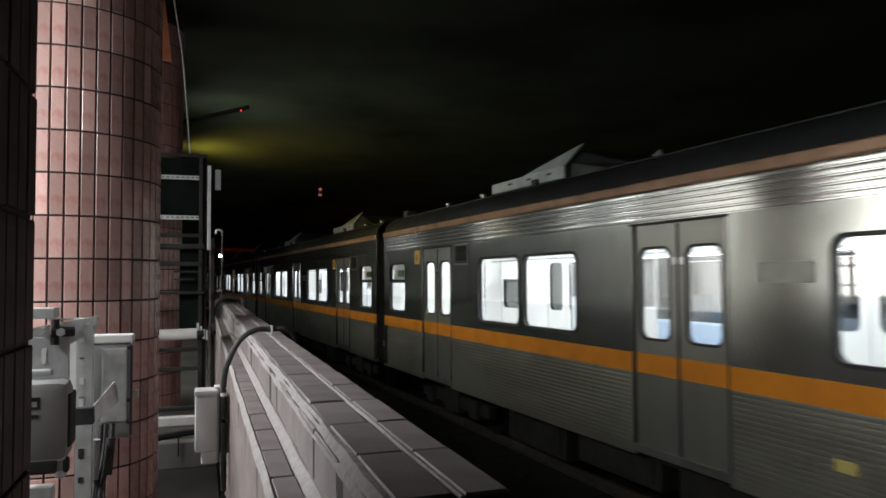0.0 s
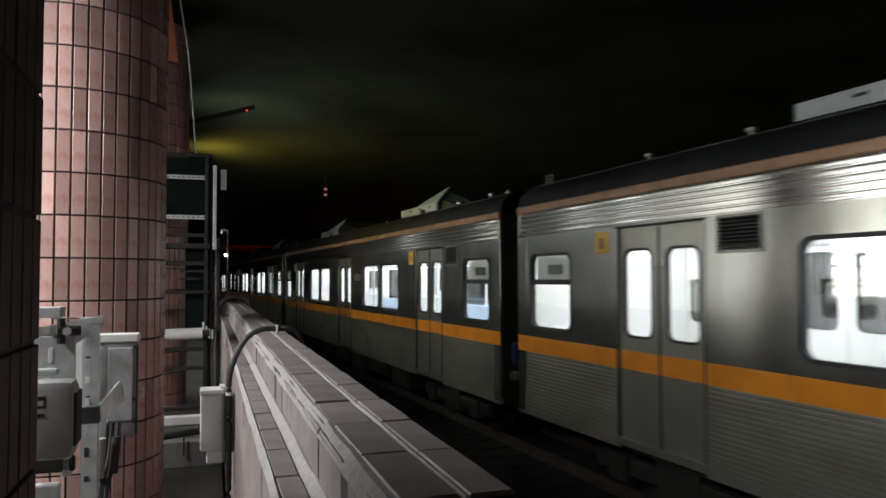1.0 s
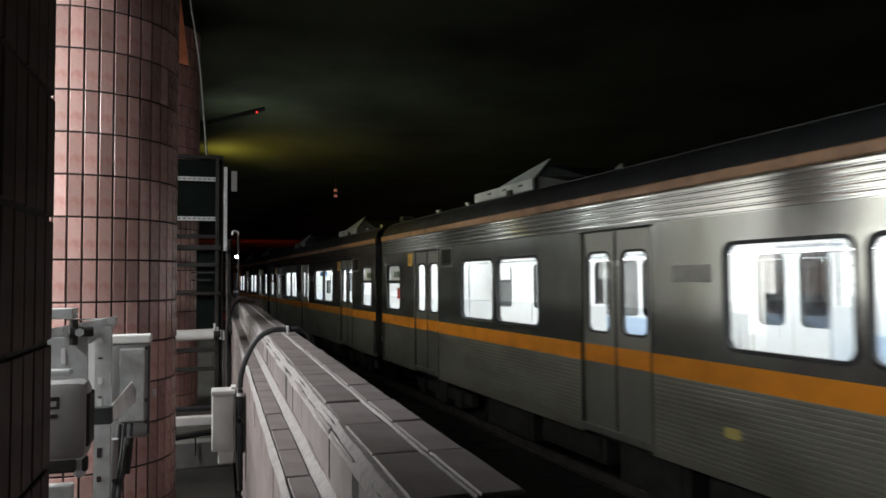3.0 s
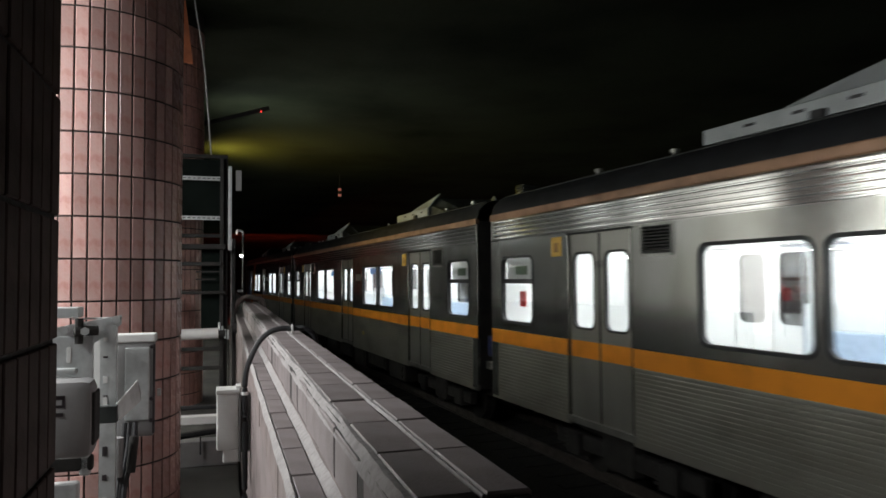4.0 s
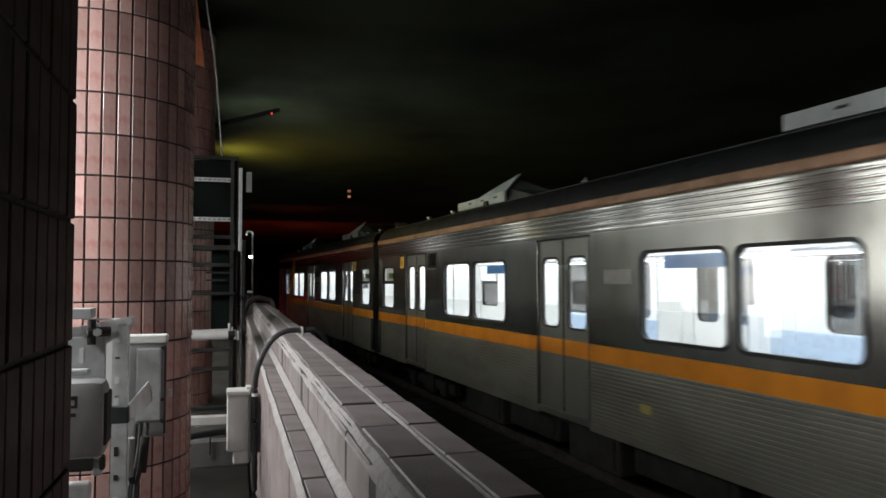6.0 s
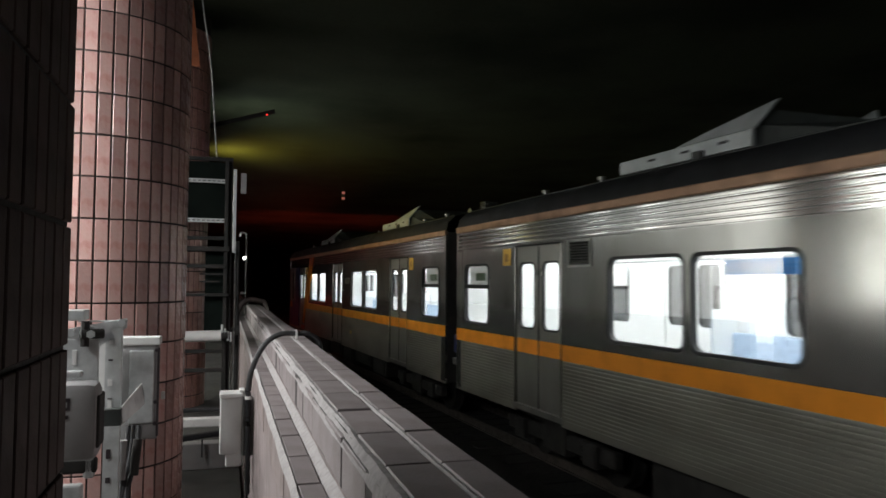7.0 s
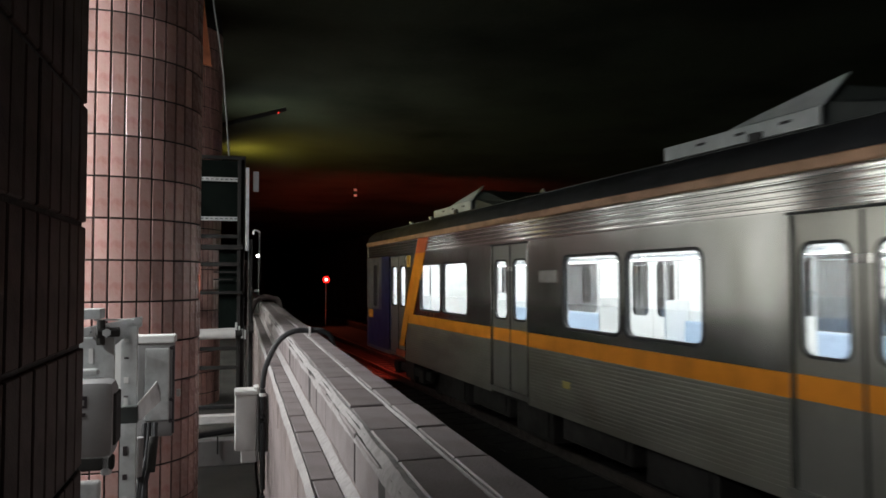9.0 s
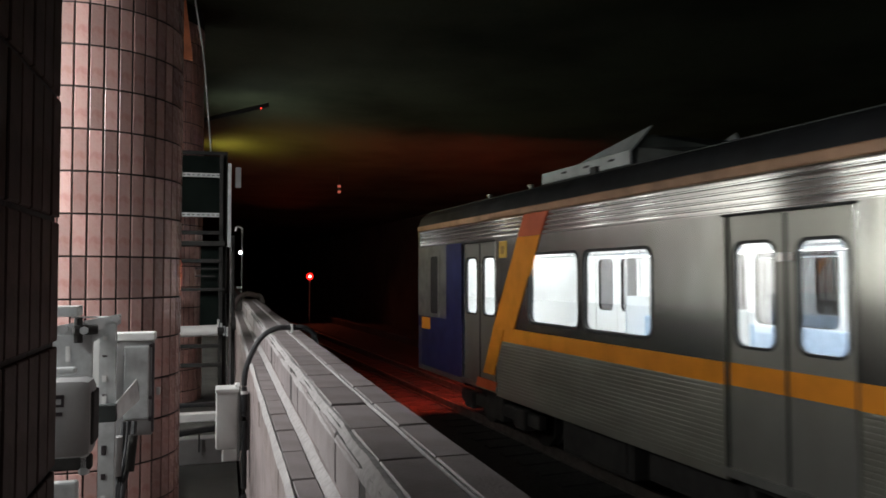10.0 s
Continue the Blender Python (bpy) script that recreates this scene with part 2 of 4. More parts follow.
def ribbed(bm, x, u0, u1, z0, z1, pitch, depth, bulge=0.05):
    """A corrugated sheet whose ribs run along the car."""
    count = max(1, round((z1 - z0) / pitch))
    rows = []
    for i in range(count):
        for f, d in ((0.0, 1.0), (0.18, 1.0), (0.22, 0.0), (0.38, -bulge * 0.75), (0.58, -bulge), (0.78, -bulge * 0.75), (0.95, 0.0)):
            rows.append((z0 + (z1 - z0) * (i + f) / count, x + d * depth))
    rows.append((z1, x + depth))
    line = [(bm.verts.new((xx, u0, z)), bm.verts.new((xx, u1, z))) for z, xx in rows]
    for a, b in zip(line, line[1:]):
        bm.faces.new((a[0], a[1], b[1], b[0]))
    return bm


def mesh_of(name, bm, mat, smooth=False):
    bmesh.ops.recalc_face_normals(bm, faces=bm.faces)
    me = bpy.data.meshes.new(name)
    bm.to_mesh(me)
    bm.free()
    me.materials.append(mat)
    if smooth:
        me.shade_smooth()
        me.set_sharp_from_angle(angle=radians(35))
    return me


def part(name, bm, mat, parent, label="", m=None, smooth=False):
    ob = new(name, mesh_of(name, bm, mat, smooth))
    ob.parent = parent
    if m is not None:
        ob.matrix_basis = m
    if label:
        tagged(ob, label)
    return ob


def thing(name, label, category, m=None, group="", kind=""):
    ob = new(name)
    ob.empty_display_size = 0.2
    if m is not None:
        ob.matrix_basis = m
    return tagged(ob, label, category, group, kind)


def solid(name, bm, mat, label, category, m=None, kind="", smooth=False, group=""):
    ob = new(name, mesh_of(name, bm, mat, smooth))
    if m is not None:
        ob.matrix_basis = m
    return tagged(ob, label, category, group, kind)


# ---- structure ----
solid("ground", boxed(-30, 40, -40, 140, -1.2, RAIL_Z - 0.18), BALLAST, "track bed of stone ballast in the tunnel, toned dark for shade", "ground", kind="structure")
solid("floor", boxed(-4.9, 0.1, -9, 60, RAIL_Z - 0.5, FLOOR_Z), FLOOR_MAT, "dim grey concrete platform floor", "floor", platform(0, 0), "structure")
SOOTY = material("sooty_concrete", (0.032, 0.037, 0.023), 0.95, 0.0, 0.4, 0.35, 0.4, 12, spec=0.1)
solid("ceiling", boxed(-14, 20, -25, 125, CEIL_Z, CEIL_Z + 0.4), SOOTY, "dark sooty concrete tunnel ceiling", "ceiling", kind="structure")
# out of view; keeps platform light off the tunnel ceiling
solid("ceiling_low", boxed(-4.95, -1.65, -9, 60, 4.75, 4.87), PALE_WALL, "unseen pale lower ceiling added over the platform to hold back light", "ceiling", platform(0, 0), "structure")
solid("wall_east", boxed(12.6, 13.0, -25, 125, -1.0, CEIL_Z + 0.2), TUNNEL, "brown-grey concrete wall on the far side of the track", "wall", kind="structure")
solid("kerb", boxed(9.75, 10.05, -24.9, 124.9, -1.0, -0.1, 0.02), TUNNEL, "low concrete kerb beyond the track", "kerb", kind="structure")
# reflector out of view: brightens the near end of the train
solid("wall_west", boxed(-5.6, -5.2, -25, 60, -1.0, CEIL_Z + 0.2), PALE_WALL, "unseen pale wall added to bounce light onto the train", "wall", kind="structure")
solid("wall_south", boxed(-14, 20, -25.4, -25.0, -1.0, CEIL_Z + 0.2), CONCRETE, "plain concrete wall closing the station", "wall", kind="structure")
solid("wall_north", boxed(-14, 20, 125.0, 125.4, -1.0, CEIL_Z + 0.2), CONCRETE, "dark end of the tunnel", "wall", kind="structure")
for rx in (TRACK_X - 0.534, TRACK_X + 0.534):
    rail = box(boxed(rx - 0.035, rx + 0.035, -24.9, 124.9, RAIL_Z - 0.05, RAIL_Z, 0.008), rx - 0.06, rx + 0.06, -24.9, 124.9, RAIL_Z - 0.16, RAIL_Z - 0.14)
    box(rail, rx - 0.01, rx + 0.01, -24.9, 124.9, RAIL_Z - 0.14, RAIL_Z - 0.05)
    solid("rail", rail, RAIL_STEEL, "worn steel running rail on sleepers", "rail", kind="structure", group="rails")
sleeper = solid("sleeper", boxed(-1.25, 1.25, -0.12, 0.12, -0.63, RAIL_Z - 0.16, 0.02), SLEEPER, "concrete sleeper in the ballast, toned dark for shade", "sleeper", pose(TRACK_X, 3, 0), group="sleepers")
for k in range(1, 70):
    copy_thing(sleeper, pose(TRACK_X, 3 + 0.62 * k, 0))


# fluorescent fixtures along the platform, mirrored in the train's cornice
def fixture(m):
    f = thing("ceiling_light", "white fluorescent light fixture over the platform", "light", m, "platform lights")
    part("housing", boxed(-0.3, 0.3, -0.32, 0.32, 0.03, 0.12, 0.01), WHITE_PLASTIC, f)
    part("diffuser", boxed(-0.15, 0.15, -0.16, 0.16, -0.13, 0.028, 0.02), FIXTURE, f, "glowing white diffuser")
    part("hanger", rod(bmesh.new(), (0, 0, 0.12), (0, 0, 0.25), 0.012), UNDER, f)


for x, y in ((-2.4, 16.96), (-2.4, 19.5), (-2.4, 25.9), (-1.6, 33.5)):
    fixture(pose(x, y, 4.5, 0, 0, WALL_TURN))


# ---- the train ----
WIN_Z0, WIN_Z1 = 1.866, 2.867
STRIPE_Z0, STRIPE_Z1 = 1.504, 1.722
SILL_Z, DOOR_TOP, EAVES = 0.70, 3.12, 3.55
DOORS = (-6.67, 0.0, 6.67)
DOOR_HALF = 0.72
END = 9.85
SPANS = ((-END, -7.39), (-5.95, -0.72), (0.72, 5.95), (7.39, END))
WINDOWS = ((-9.45, -8.41), (-4.79, -3.40), (-3.27, -1.86), (1.86, 3.27), (3.40, 4.79), (8.41, 9.45))


def flank(car, turn, tail):
    """One side of a car: skin, ribs, stripe, windows and doors, in the plane x = -HALF_W turned about z."""
    m = pose(0, 0, 0, 0, 0, turn)
    x = -HALF_W
    windows = [w for w in WINDOWS if not (tail and w[0] * (1 if turn == 0 else -1) > 8 or tail and w[0] * (1 if turn == 0 else -1) < -9.5)]
    high = bmesh.new()
    for u0, u1 in SPANS:
        holes = [round_rect(a - 0.02, b + 0.02, WIN_Z0 - 0.02, WIN_Z1 + 0.02, 0.13) for a, b in windows if u0 < a < u1]
        part("side_panel", holed(bmesh.new(), x, u0, u1, STRIPE_Z1, EAVES - 0.4, holes, 0.05), STEEL, car, "smooth stainless window band", m)
        part("skirt", boxed(x, x + 0.04, u0, u1, 0.60, SILL_Z), STEEL_LOW, car, "", m)
        part("lower_panel", ribbed(bmesh.new(), x, u0, u1, SILL_Z, STRIPE_Z0, 0.05, 0.0095, 0.15), STEEL_LOW, car, "corrugated stainless lower panel", m)
    for d in DOORS:
        part("door_lintel", boxed(x, x + 0.06, d - DOOR_HALF, d + DOOR_HALF, DOOR_TOP, EAVES - 0.4), STEEL, car, "", m)
        part("door_sill", boxed(x - 0.015, x + 0.12, d - DOOR_HALF - 0.05, d + DOOR_HALF + 0.05, 0.64, SILL_Z + 0.02), STEEL_DULL, car, "worn door sill", m)
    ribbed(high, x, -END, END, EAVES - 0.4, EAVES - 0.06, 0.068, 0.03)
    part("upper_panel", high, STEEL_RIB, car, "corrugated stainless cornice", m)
    for u0, u1 in SPANS:
        if tail and turn == 0 and u0 > 7:
            part("stripe", boxed(x - 0.004, x + 0.02, u0 + 0.005, u1 - 0.005, STRIPE_Z0, STRIPE_Z1), NAVY, car, "navy panel", m)
            continue
        part("stripe", boxed(x - 0.004, x + 0.02, u0 + 0.005, u1 - 0.005, STRIPE_Z0, STRIPE_Z1), ORANGE, car, "orange band", m)
        for u in (u0, u1):
            if abs(u) < 9:
                part("door_post", boxed(x - 0.008, x + 0.07, u - 0.014, u + 0.014, SILL_Z + 0.02, DOOR_TOP + 0.02, 0.005), STEEL, car, "", m)
    for d in DOORS:
        part("door_header", boxed(x - 0.02, x + 0.02, d - DOOR_HALF - 0.02, d + DOOR_HALF + 0.02, DOOR_TOP, DOOR_TOP + 0.025, 0.006), RUBBER, car, "dark drip moulding", m)
    part("gutter", boxed(x - 0.03, x + 0.05, -END, END, EAVES - 0.065, EAVES + 0.045, 0.015), GUTTER, car, "orange rain gutter", m)
    for s in (-1, 1):
        cab = tail and s * (1 if turn == 0 else -1) > 0
        for z0, z1, e0 in ((0.64, STRIPE_Z0, 9.62), (STRIPE_Z1, EAVES - 0.4, 9.58), (EAVES - 0.397, EAVES - 0.068, 9.74)):
            part("corner_post", boxed(x - 0.006, x + 0.05, min(s * e0, s * END), max(s * e0, s * END), z0, z1, 0.004), STEEL_DULL if cab else STEEL, car, "", m)
    # inner lining
    lin = bmesh.new()
    for u0, u1 in SPANS:
        holes = [round_rect(a, b, WIN_Z0, WIN_Z1, 0.12) for a, b in windows if u0 < a < u1]
        holed(lin, x + 0.07, u0 + 0.005, u1 - 0.005, 0.9, 3.2, holes)
    for d in DOORS:
        box(lin, x + 0.07, x + 0.1, d - DOOR_HALF, d + DOOR_HALF, 3.0, 3.2)
    part("lining", lin, LINING, car, "white inner lining", m)
    # windows
    for a, b in windows:
        rim = ring(bmesh.new(), x - 0.006, x + 0.055, round_rect(a - 0.028, b + 0.028, WIN_Z0 - 0.028, WIN_Z1 + 0.028, 0.135), round_rect(a + 0.01, b - 0.01, WIN_Z0 + 0.01, WIN_Z1 - 0.01, 0.115))
        win = part("window", rim, RUBBER, car, "black rubber window gasket", m)
        bm = bmesh.new()
        holed(bm, x + 0.03, a, b, WIN_Z0, WIN_Z1, [])
        pane = part("pane", bm, PANE, win)
        pane.visible_shadow = False
        if abs(a + b) > 16:
            zb = WIN_Z1 - 0.37
            part("transom", boxed(x + 0.0, x + 0.05, a, b, zb - 0.035, zb + 0.035, 0.006), RUBBER, win)
            part("display_case", boxed(x + 0.1, x + 0.13, a, b, zb + 0.03, WIN_Z1, 0.006), LINING, win, "white display case")
            part("display", boxed(x + 0.06, x + 0.1, (a + b) / 2 - 0.17, (a + b) / 2 + 0.17, zb + 0.1, zb + 0.24, 0.018), GREEN_SIGN, win, "green destination display")
    # doors
    for d in DOORS:
        for s in (-1, 1):
            e0, e1 = sorted((d + s * 0.006, d + s * (DOOR_HALF - 0.02)))
            w0, w1 = sorted((d + s * 0.125, d + s * 0.62))
            leaf = holed(bmesh.new(), x + 0.035, e0, e1, SILL_Z + 0.02, DOOR_TOP, [round_rect(w0, w1, WIN_Z0 + 0.02, WIN_Z1, 0.11)], 0.03)
            navy_door = tail and turn == 0 and d > 5
            door = part("door", leaf, STEEL_DOOR, car, "stainless sliding door leaf", m)
            part("gasket", ring(bmesh.new(), x + 0.03, x + 0.07, round_rect(w0 - 0.018, w1 + 0.018, WIN_Z0 + 0.002, WIN_Z1 + 0.018, 0.12), round_rect(w0 + 0.012, w1 - 0.012, WIN_Z0 + 0.03, WIN_Z1 - 0.012, 0.1)), RUBBER, door)
            bm = bmesh.new()
            holed(bm, x + 0.05, w0, w1, WIN_Z0 + 0.02, WIN_Z1, [])
            part("pane", bm, PANE, door).visible_shadow = False
            part("edge_seal", boxed(x + 0.028, x + 0.05, d + s * 0.004 - 0.012, d + s * 0.004 + 0.012, SILL_Z + 0.02, DOOR_TOP - 0.01), RUBBER, door)
            if not navy_door:
                part("stripe", boxed(x + 0.029, x + 0.033, e0 + 0.02, e1 - 0.01, STRIPE_Z0, STRIPE_Z1), ORANGE, door, "orange band")
            part("door_label", boxed(x + 0.028, x + 0.034, d + s * 0.06 - 0.035, d + s * 0.06 + 0.035, 2.68, 2.76, 0.002), STEEL_RIB, door, "small pale door label")
            part("inner_face", holed(bmesh.new(), x + 0.075, e0, e1, SILL_Z + 0.02, 3.05, [round_rect(w0, w1, WIN_Z0 + 0.02, WIN_Z1, 0.11)]), LINING, door, "white inner face")


def louvre(car, u0, u1, z0, z1):
    x = -HALF_W
    vent = part("vent", ring(bmesh.new(), x - 0.012, x + 0.005, [(u0, z0), (u1, z0), (u1, z1), (u0, z1)], [(u0 + .03, z0 + .03), (u1 - .03, z0 + .03), (u1 - .03, z1 - .03), (u0 + .03, z1 - .03)]), STEEL_DULL, car, "louvred air vent")
    part("backing", boxed(x - 0.003, x + 0.004, u0 + 0.02, u1 - 0.02, z0 + 0.02, z1 - 0.02), RUBBER, vent)
    for k in range(8):
        z = z0 + 0.04 + (z1 - z0 - 0.08) * (k + 0.5) / 8
        bm = bmesh.new()
        bmesh.ops.create_cube(bm, size=1, matrix=Matrix.Translation((x - 0.012, (u0 + u1) / 2, z)) @ Matrix.Rotation(radians(35), 4, "Y") @ Matrix.Diagonal((0.034, u1 - u0 - 0.06, 0.007, 1)))
        part("slat", bm, STEEL_RIB, vent)


def bogie(car, u):
    bm = bmesh.new()
    for s in (-1, 1):
        box(bm, s * 0.95 - 0.07, s * 0.95 + 0.07, u - 1.6, u + 1.6, 0.12, 0.34, 0.03)
        box(bm, s * 0.95 - 0.1, s * 0.95 + 0.1, u - 0.35, u + 0.35, 0.02, 0.5, 0.03)
    box(bm, -0.9, 0.9, u - 0.25, u + 0.25, 0.15, 0.45, 0.03)
    frame_ = part("bogie", bm, UNDER, car, "grimy bogie frame, darkened for shade")
    for w in (-1.05, 1.05):
        for s in (-1, 1):
            part("wheel", rod(rod(bmesh.new(), (s * 0.5, u + w, 0.18), (s * 0.64, u + w, 0.18), 0.43, 28), (s * 0.46, u + w, 0.18), (s * 0.5, u + w, 0.18), 0.46, 28), UNDER, frame_, "steel wheel", smooth=True)
            part("axle_box", boxed(s * 0.98 - 0.11, s * 0.98 + 0.11, u + w - 0.17, u + w + 0.17, 0.04, 0.36, 0.03), UNDER, frame_)
            spring = bmesh.new()
            for k in range(5):
                rod(spring, (s * 0.98, u + w + 0.27, 0.08 + k * 0.06), (s * 0.98, u + w + 0.27, 0.115 + k * 0.06), 0.07)
            part("spring", spring, UNDER, frame_)


def loft(bm, stations):
    """Skin over cross-sections given as (u, half profile of x, z), mirrored about x = 0."""
    rings = []
    for u, half in stations:
        prof = half + [(-x, z) for x, z in half[::-1]]
        rings.append([bm.verts.new((x, u, z)) for x, z in prof])
    for p, q in zip(rings, rings[1:]):
        for k in range(len(p) - 1):
            bm.faces.new((p[k], p[k + 1], q[k + 1], q[k]))
    bm.faces.new(rings[0])
    bm.faces.new(rings[-1][::-1])
    return bm


def roof_unit(car, u):
    """Air conditioner: pale side panels, wings that rise behind them and a dark hood; u is its far end."""
    body = loft(bmesh.new(), [(u - 0.1, [(-0.9, 3.85), (-0.9, 4.03), (-0.7, 4.1)]), (u - 0.6, [(-0.9, 3.85), (-0.9, 4.1), (-0.62, 4.2)]),
                              (u - 2.3, [(-0.88, 3.85), (-0.84, 4.22), (-0.66, 4.4)]), (u - 3.5, [(-0.88, 3.84), (-0.86, 3.95), (-0.6, 4.04)])])
    unit = part("roof_unit", body, TEAL_DARK, car, "dark roof air conditioner between pale side panels and upswept wings")
    for s in (-1, 1):
        for name, text, outline in (("side_cowl", "pale grey side panel", ((u, 4.0, 0.95), (u, 4.16, 0.95), (u - 2.34, 4.165, 0.95), (u - 2.34, 3.99, 0.95))),
                                    ("wing", "pale grey upswept wing", ((u - 1.12, 4.17, 0.945), (u - 1.5, 4.27, 0.87), (u - 2.44, 4.48, 0.7), (u - 2.36, 4.17, 0.945)))):
            bm = bmesh.new()
            fa, fb = ([bm.verts.new((s * (xx - d), uu, z)) for uu, z, xx in outline] for d in (0.0, 0.035))
            bm.faces.new(fa)
            bm.faces.new(fb[::-1])
            for k in range(4):
                bm.faces.new((fa[k], fa[(k + 1) % 4], fb[(k + 1) % 4], fb[k]))
            part(name, bm, AC_GREY, unit, text)
    for k in range(3):
        part("slot", boxed(-0.956, -0.94, u - 0.75 - k * 0.62, u - 0.6 - k * 0.62, 4.08, 4.11, 0.004), RUBBER, unit)
    part("bracket", boxed(-1.0, -0.94, u - 1.62, u - 1.46, 3.9, 4.06, 0.01), RUBBER, unit)


def train_car(m, tail=False):
    car = thing("train_car", "stainless commuter train car with orange band, navy rear cab" if tail else "stainless commuter train car with orange band and lit windows", "train", m, "train")
    flank(car, 0, tail)
    flank(car, 180, tail)
    # roof
    bm = bmesh.new()
    prof = [(-HALF_W, EAVES + 0.03), (-1.4, 3.75), (-1.25, 3.885), (-0.75, 4.0), (0, 4.04), (0.75, 4.0), (1.25, 3.885), (1.4, 3.75), (HALF_W, EAVES + 0.03)]
    ra, rb = ([bm.verts.new((x, u, z)) for x, z in prof] for u in (-END, END))
    for k in range(len(prof) - 1):
        bm.faces.new((ra[k], ra[k + 1], rb[k + 1], rb[k]))
    part("roof", bm, ROOF, car, "dark sooty roof", smooth=True)
    part("roof_rail", rod(bmesh.new(), (-1.22, -END + 0.1, 3.9), (-1.22, END - 0.1, 3.9), 0.01, 6), TEAL_DARK, car, "thin roof edge strip")
    for u in (-3.52, 5.27):
        roof_unit(car, u)
    for u in (-8.2, -6.7, 5.95, 7.6):
        nub = rod(rod(bmesh.new(), (-0.8, u, 3.95), (-0.8, u, 4.04), 0.03), (-0.8, u, 4.04), (-0.8, u, 4.08), 0.06)
        part("roof_fitting", nub, STEEL_DULL, car, "small roof ventilator")
    if not tail:
        vent = part("roof_vent", boxed(-1.0, -0.74, 9.58, 9.8, 3.88, 4.1, 0.01), TEAL_DARK, car, "small louvred roof vent")
        for k in range(4):
            part("slat", boxed(-1.02, -0.72, 9.56, 9.82, 3.96 + k * 0.042, 3.976 + k * 0.042, 0.003), STEEL_RIB, vent)
    # ends, floor, interior
    for s in (-1, 1):
        e = s * END
        part("end_wall", boxed(-HALF_W + 0.002, HALF_W - 0.002, min(e, e - s * 0.06), max(e, e - s * 0.06), 0.62, EAVES), NAVY if tail and s > 0 else UNDER, car)
        if not (tail and s > 0):
            bel = bmesh.new()
            for k in range(5):
                box(bel, -0.75, 0.75, min(e, e + s * 0.22) + k * 0.044, min(e, e + s * 0.22) + k * 0.044 + 0.03, 0.95, 3.1, 0.01)
            part("gangway", bel, RUBBER, car, "black gangway bellows")
            part("jumper_box", boxed(-1.28, -0.95, min(e, e + s * 0.16), max(e, e + s * 0.16), 1.2, 1.55, 0.03), NAVY, car, "dark blue jumper cable box")
            part("end_step", boxed(-1.3, -0.95, min(e, e + s * 0.18), max(e, e + s * 0.18), 0.98, 1.1, 0.01), STEEL_DULL, car, "small grey end step")
            part("jumper_cable", tube(bmesh.new(), bend([(-1.1, e + s * 0.1, 1.2), (-1.12, e + s * 0.17, 0.8), (-1.1, e + s * 0.2, 0.55), (-1.0, e + s * 0.12, 0.45)], 6), 0.025), RUBBER, car, "black jumper cable", smooth=True)
    part("floor_pan", boxed(-HALF_W + 0.05, HALF_W - 0.05, -END + 0.06, END - 0.06, 0.66, 0.95), CAR_FLOOR, car)
    part("inner_ceiling", boxed(-1.36, 1.36, -END + 0.1, END - 0.1, 3.2, 3.24), LINING, car, "white inner ceiling")
    for sx in (-0.62, 0.62):
        part("light_strip", boxed(sx - 0.14, sx + 0.14, -END + 0.4, END - 0.4, 3.16, 3.19), CAR_LIGHT, car, "glowing fluorescent strip")
    for u in (-END + 0.3, END - (1.9 if tail else 0.3)):
        part("partition", boxed(-1.36, 1.36, u - 0.03, u + 0.03, 0.95, 3.2), LINING, car)
    for s in (-1, 1):
        for u0, u1 in ((-5.7, -1.0), (1.0, 5.7)):
            bm = boxed(min(s * 1.36, s * 0.92), max(s * 1.36, s * 0.92), u0, u1, 1.3, 1.42, 0.03)
            box(bm, min(s * 1.36, s * 1.26), max(s * 1.36, s * 1.26), u0, u1, 1.42, 1.86, 0.03)
            part("bench", bm, SEAT, car, "blue upholstered bench")
            for u in (u0, u1):
                part("bench_end", boxed(min(s * 1.36, s * 0.9), max(s * 1.36, s * 0.9), u - 0.02, u + 0.02, 1.1, 2.2, 0.008), LINING, car)
                part("grab_pole", rod(bmesh.new(), (s * 0.9, u, 0.95), (s * 0.9, u, 3.2), 0.017), CHROME, car)
        part("grab_rail", rod(bmesh.new(), (s * 0.75, -5.7, 2.85), (s * 0.75, 5.7, 2.85), 0.015), CHROME, car)
    # outside fittings
    for d in (-6.67, 6.67):
        if not tail:
            louvre(car, d - 1.49, d - 0.91, 2.78, 3.15)
        su = d - 1.14 if tail else d + 0.87
        sign = part("number_sign", boxed(-HALF_W - 0.008, -HALF_W + 0.01, su, su + 0.28, 2.84, 3.11, 0.003), YELLOW, car, "yellow door sign")
        part("sign_mark", boxed(-HALF_W - 0.012, -HALF_W - 0.009, su + 0.08, su + 0.2, 2.9, 3.03), SIGN_DARK, sign)
    part("name_panel", boxed(-HALF_W - 0.006, -HALF_W + 0.01, -1.68, -1.1, 2.5, 2.68, 0.003), STEEL_DULL, car, "faint rectangular plate")
    part("side_label", boxed(-HALF_W - 0.012, -HALF_W + 0.01, -2.03, -1.83, 1.02, 1.12, 0.003), PALE_LABEL, car, "small pale yellow label")
    # underneath
    for u in (-6.9, 6.9):
        bogie(car, u)
    for u0, u1, z0 in ((-4.6, -3.3, 0.05), (-3.0, -1.2, 0.15), (-0.9, 0.4, 0.0), (0.7, 2.4, 0.12), (2.7, 4.4, 0.02)):
        bm = boxed(-1.12, -0.5, u0, u1, z0, 0.64, 0.03)
        box(bm, -1.15, -1.12, u0 + 0.1, u1 - 0.1, z0 + 0.08, 0.55, 0.01)
        part("equipment_box", bm, UNDER, car, "grimy underfloor equipment box, darkened for shade")
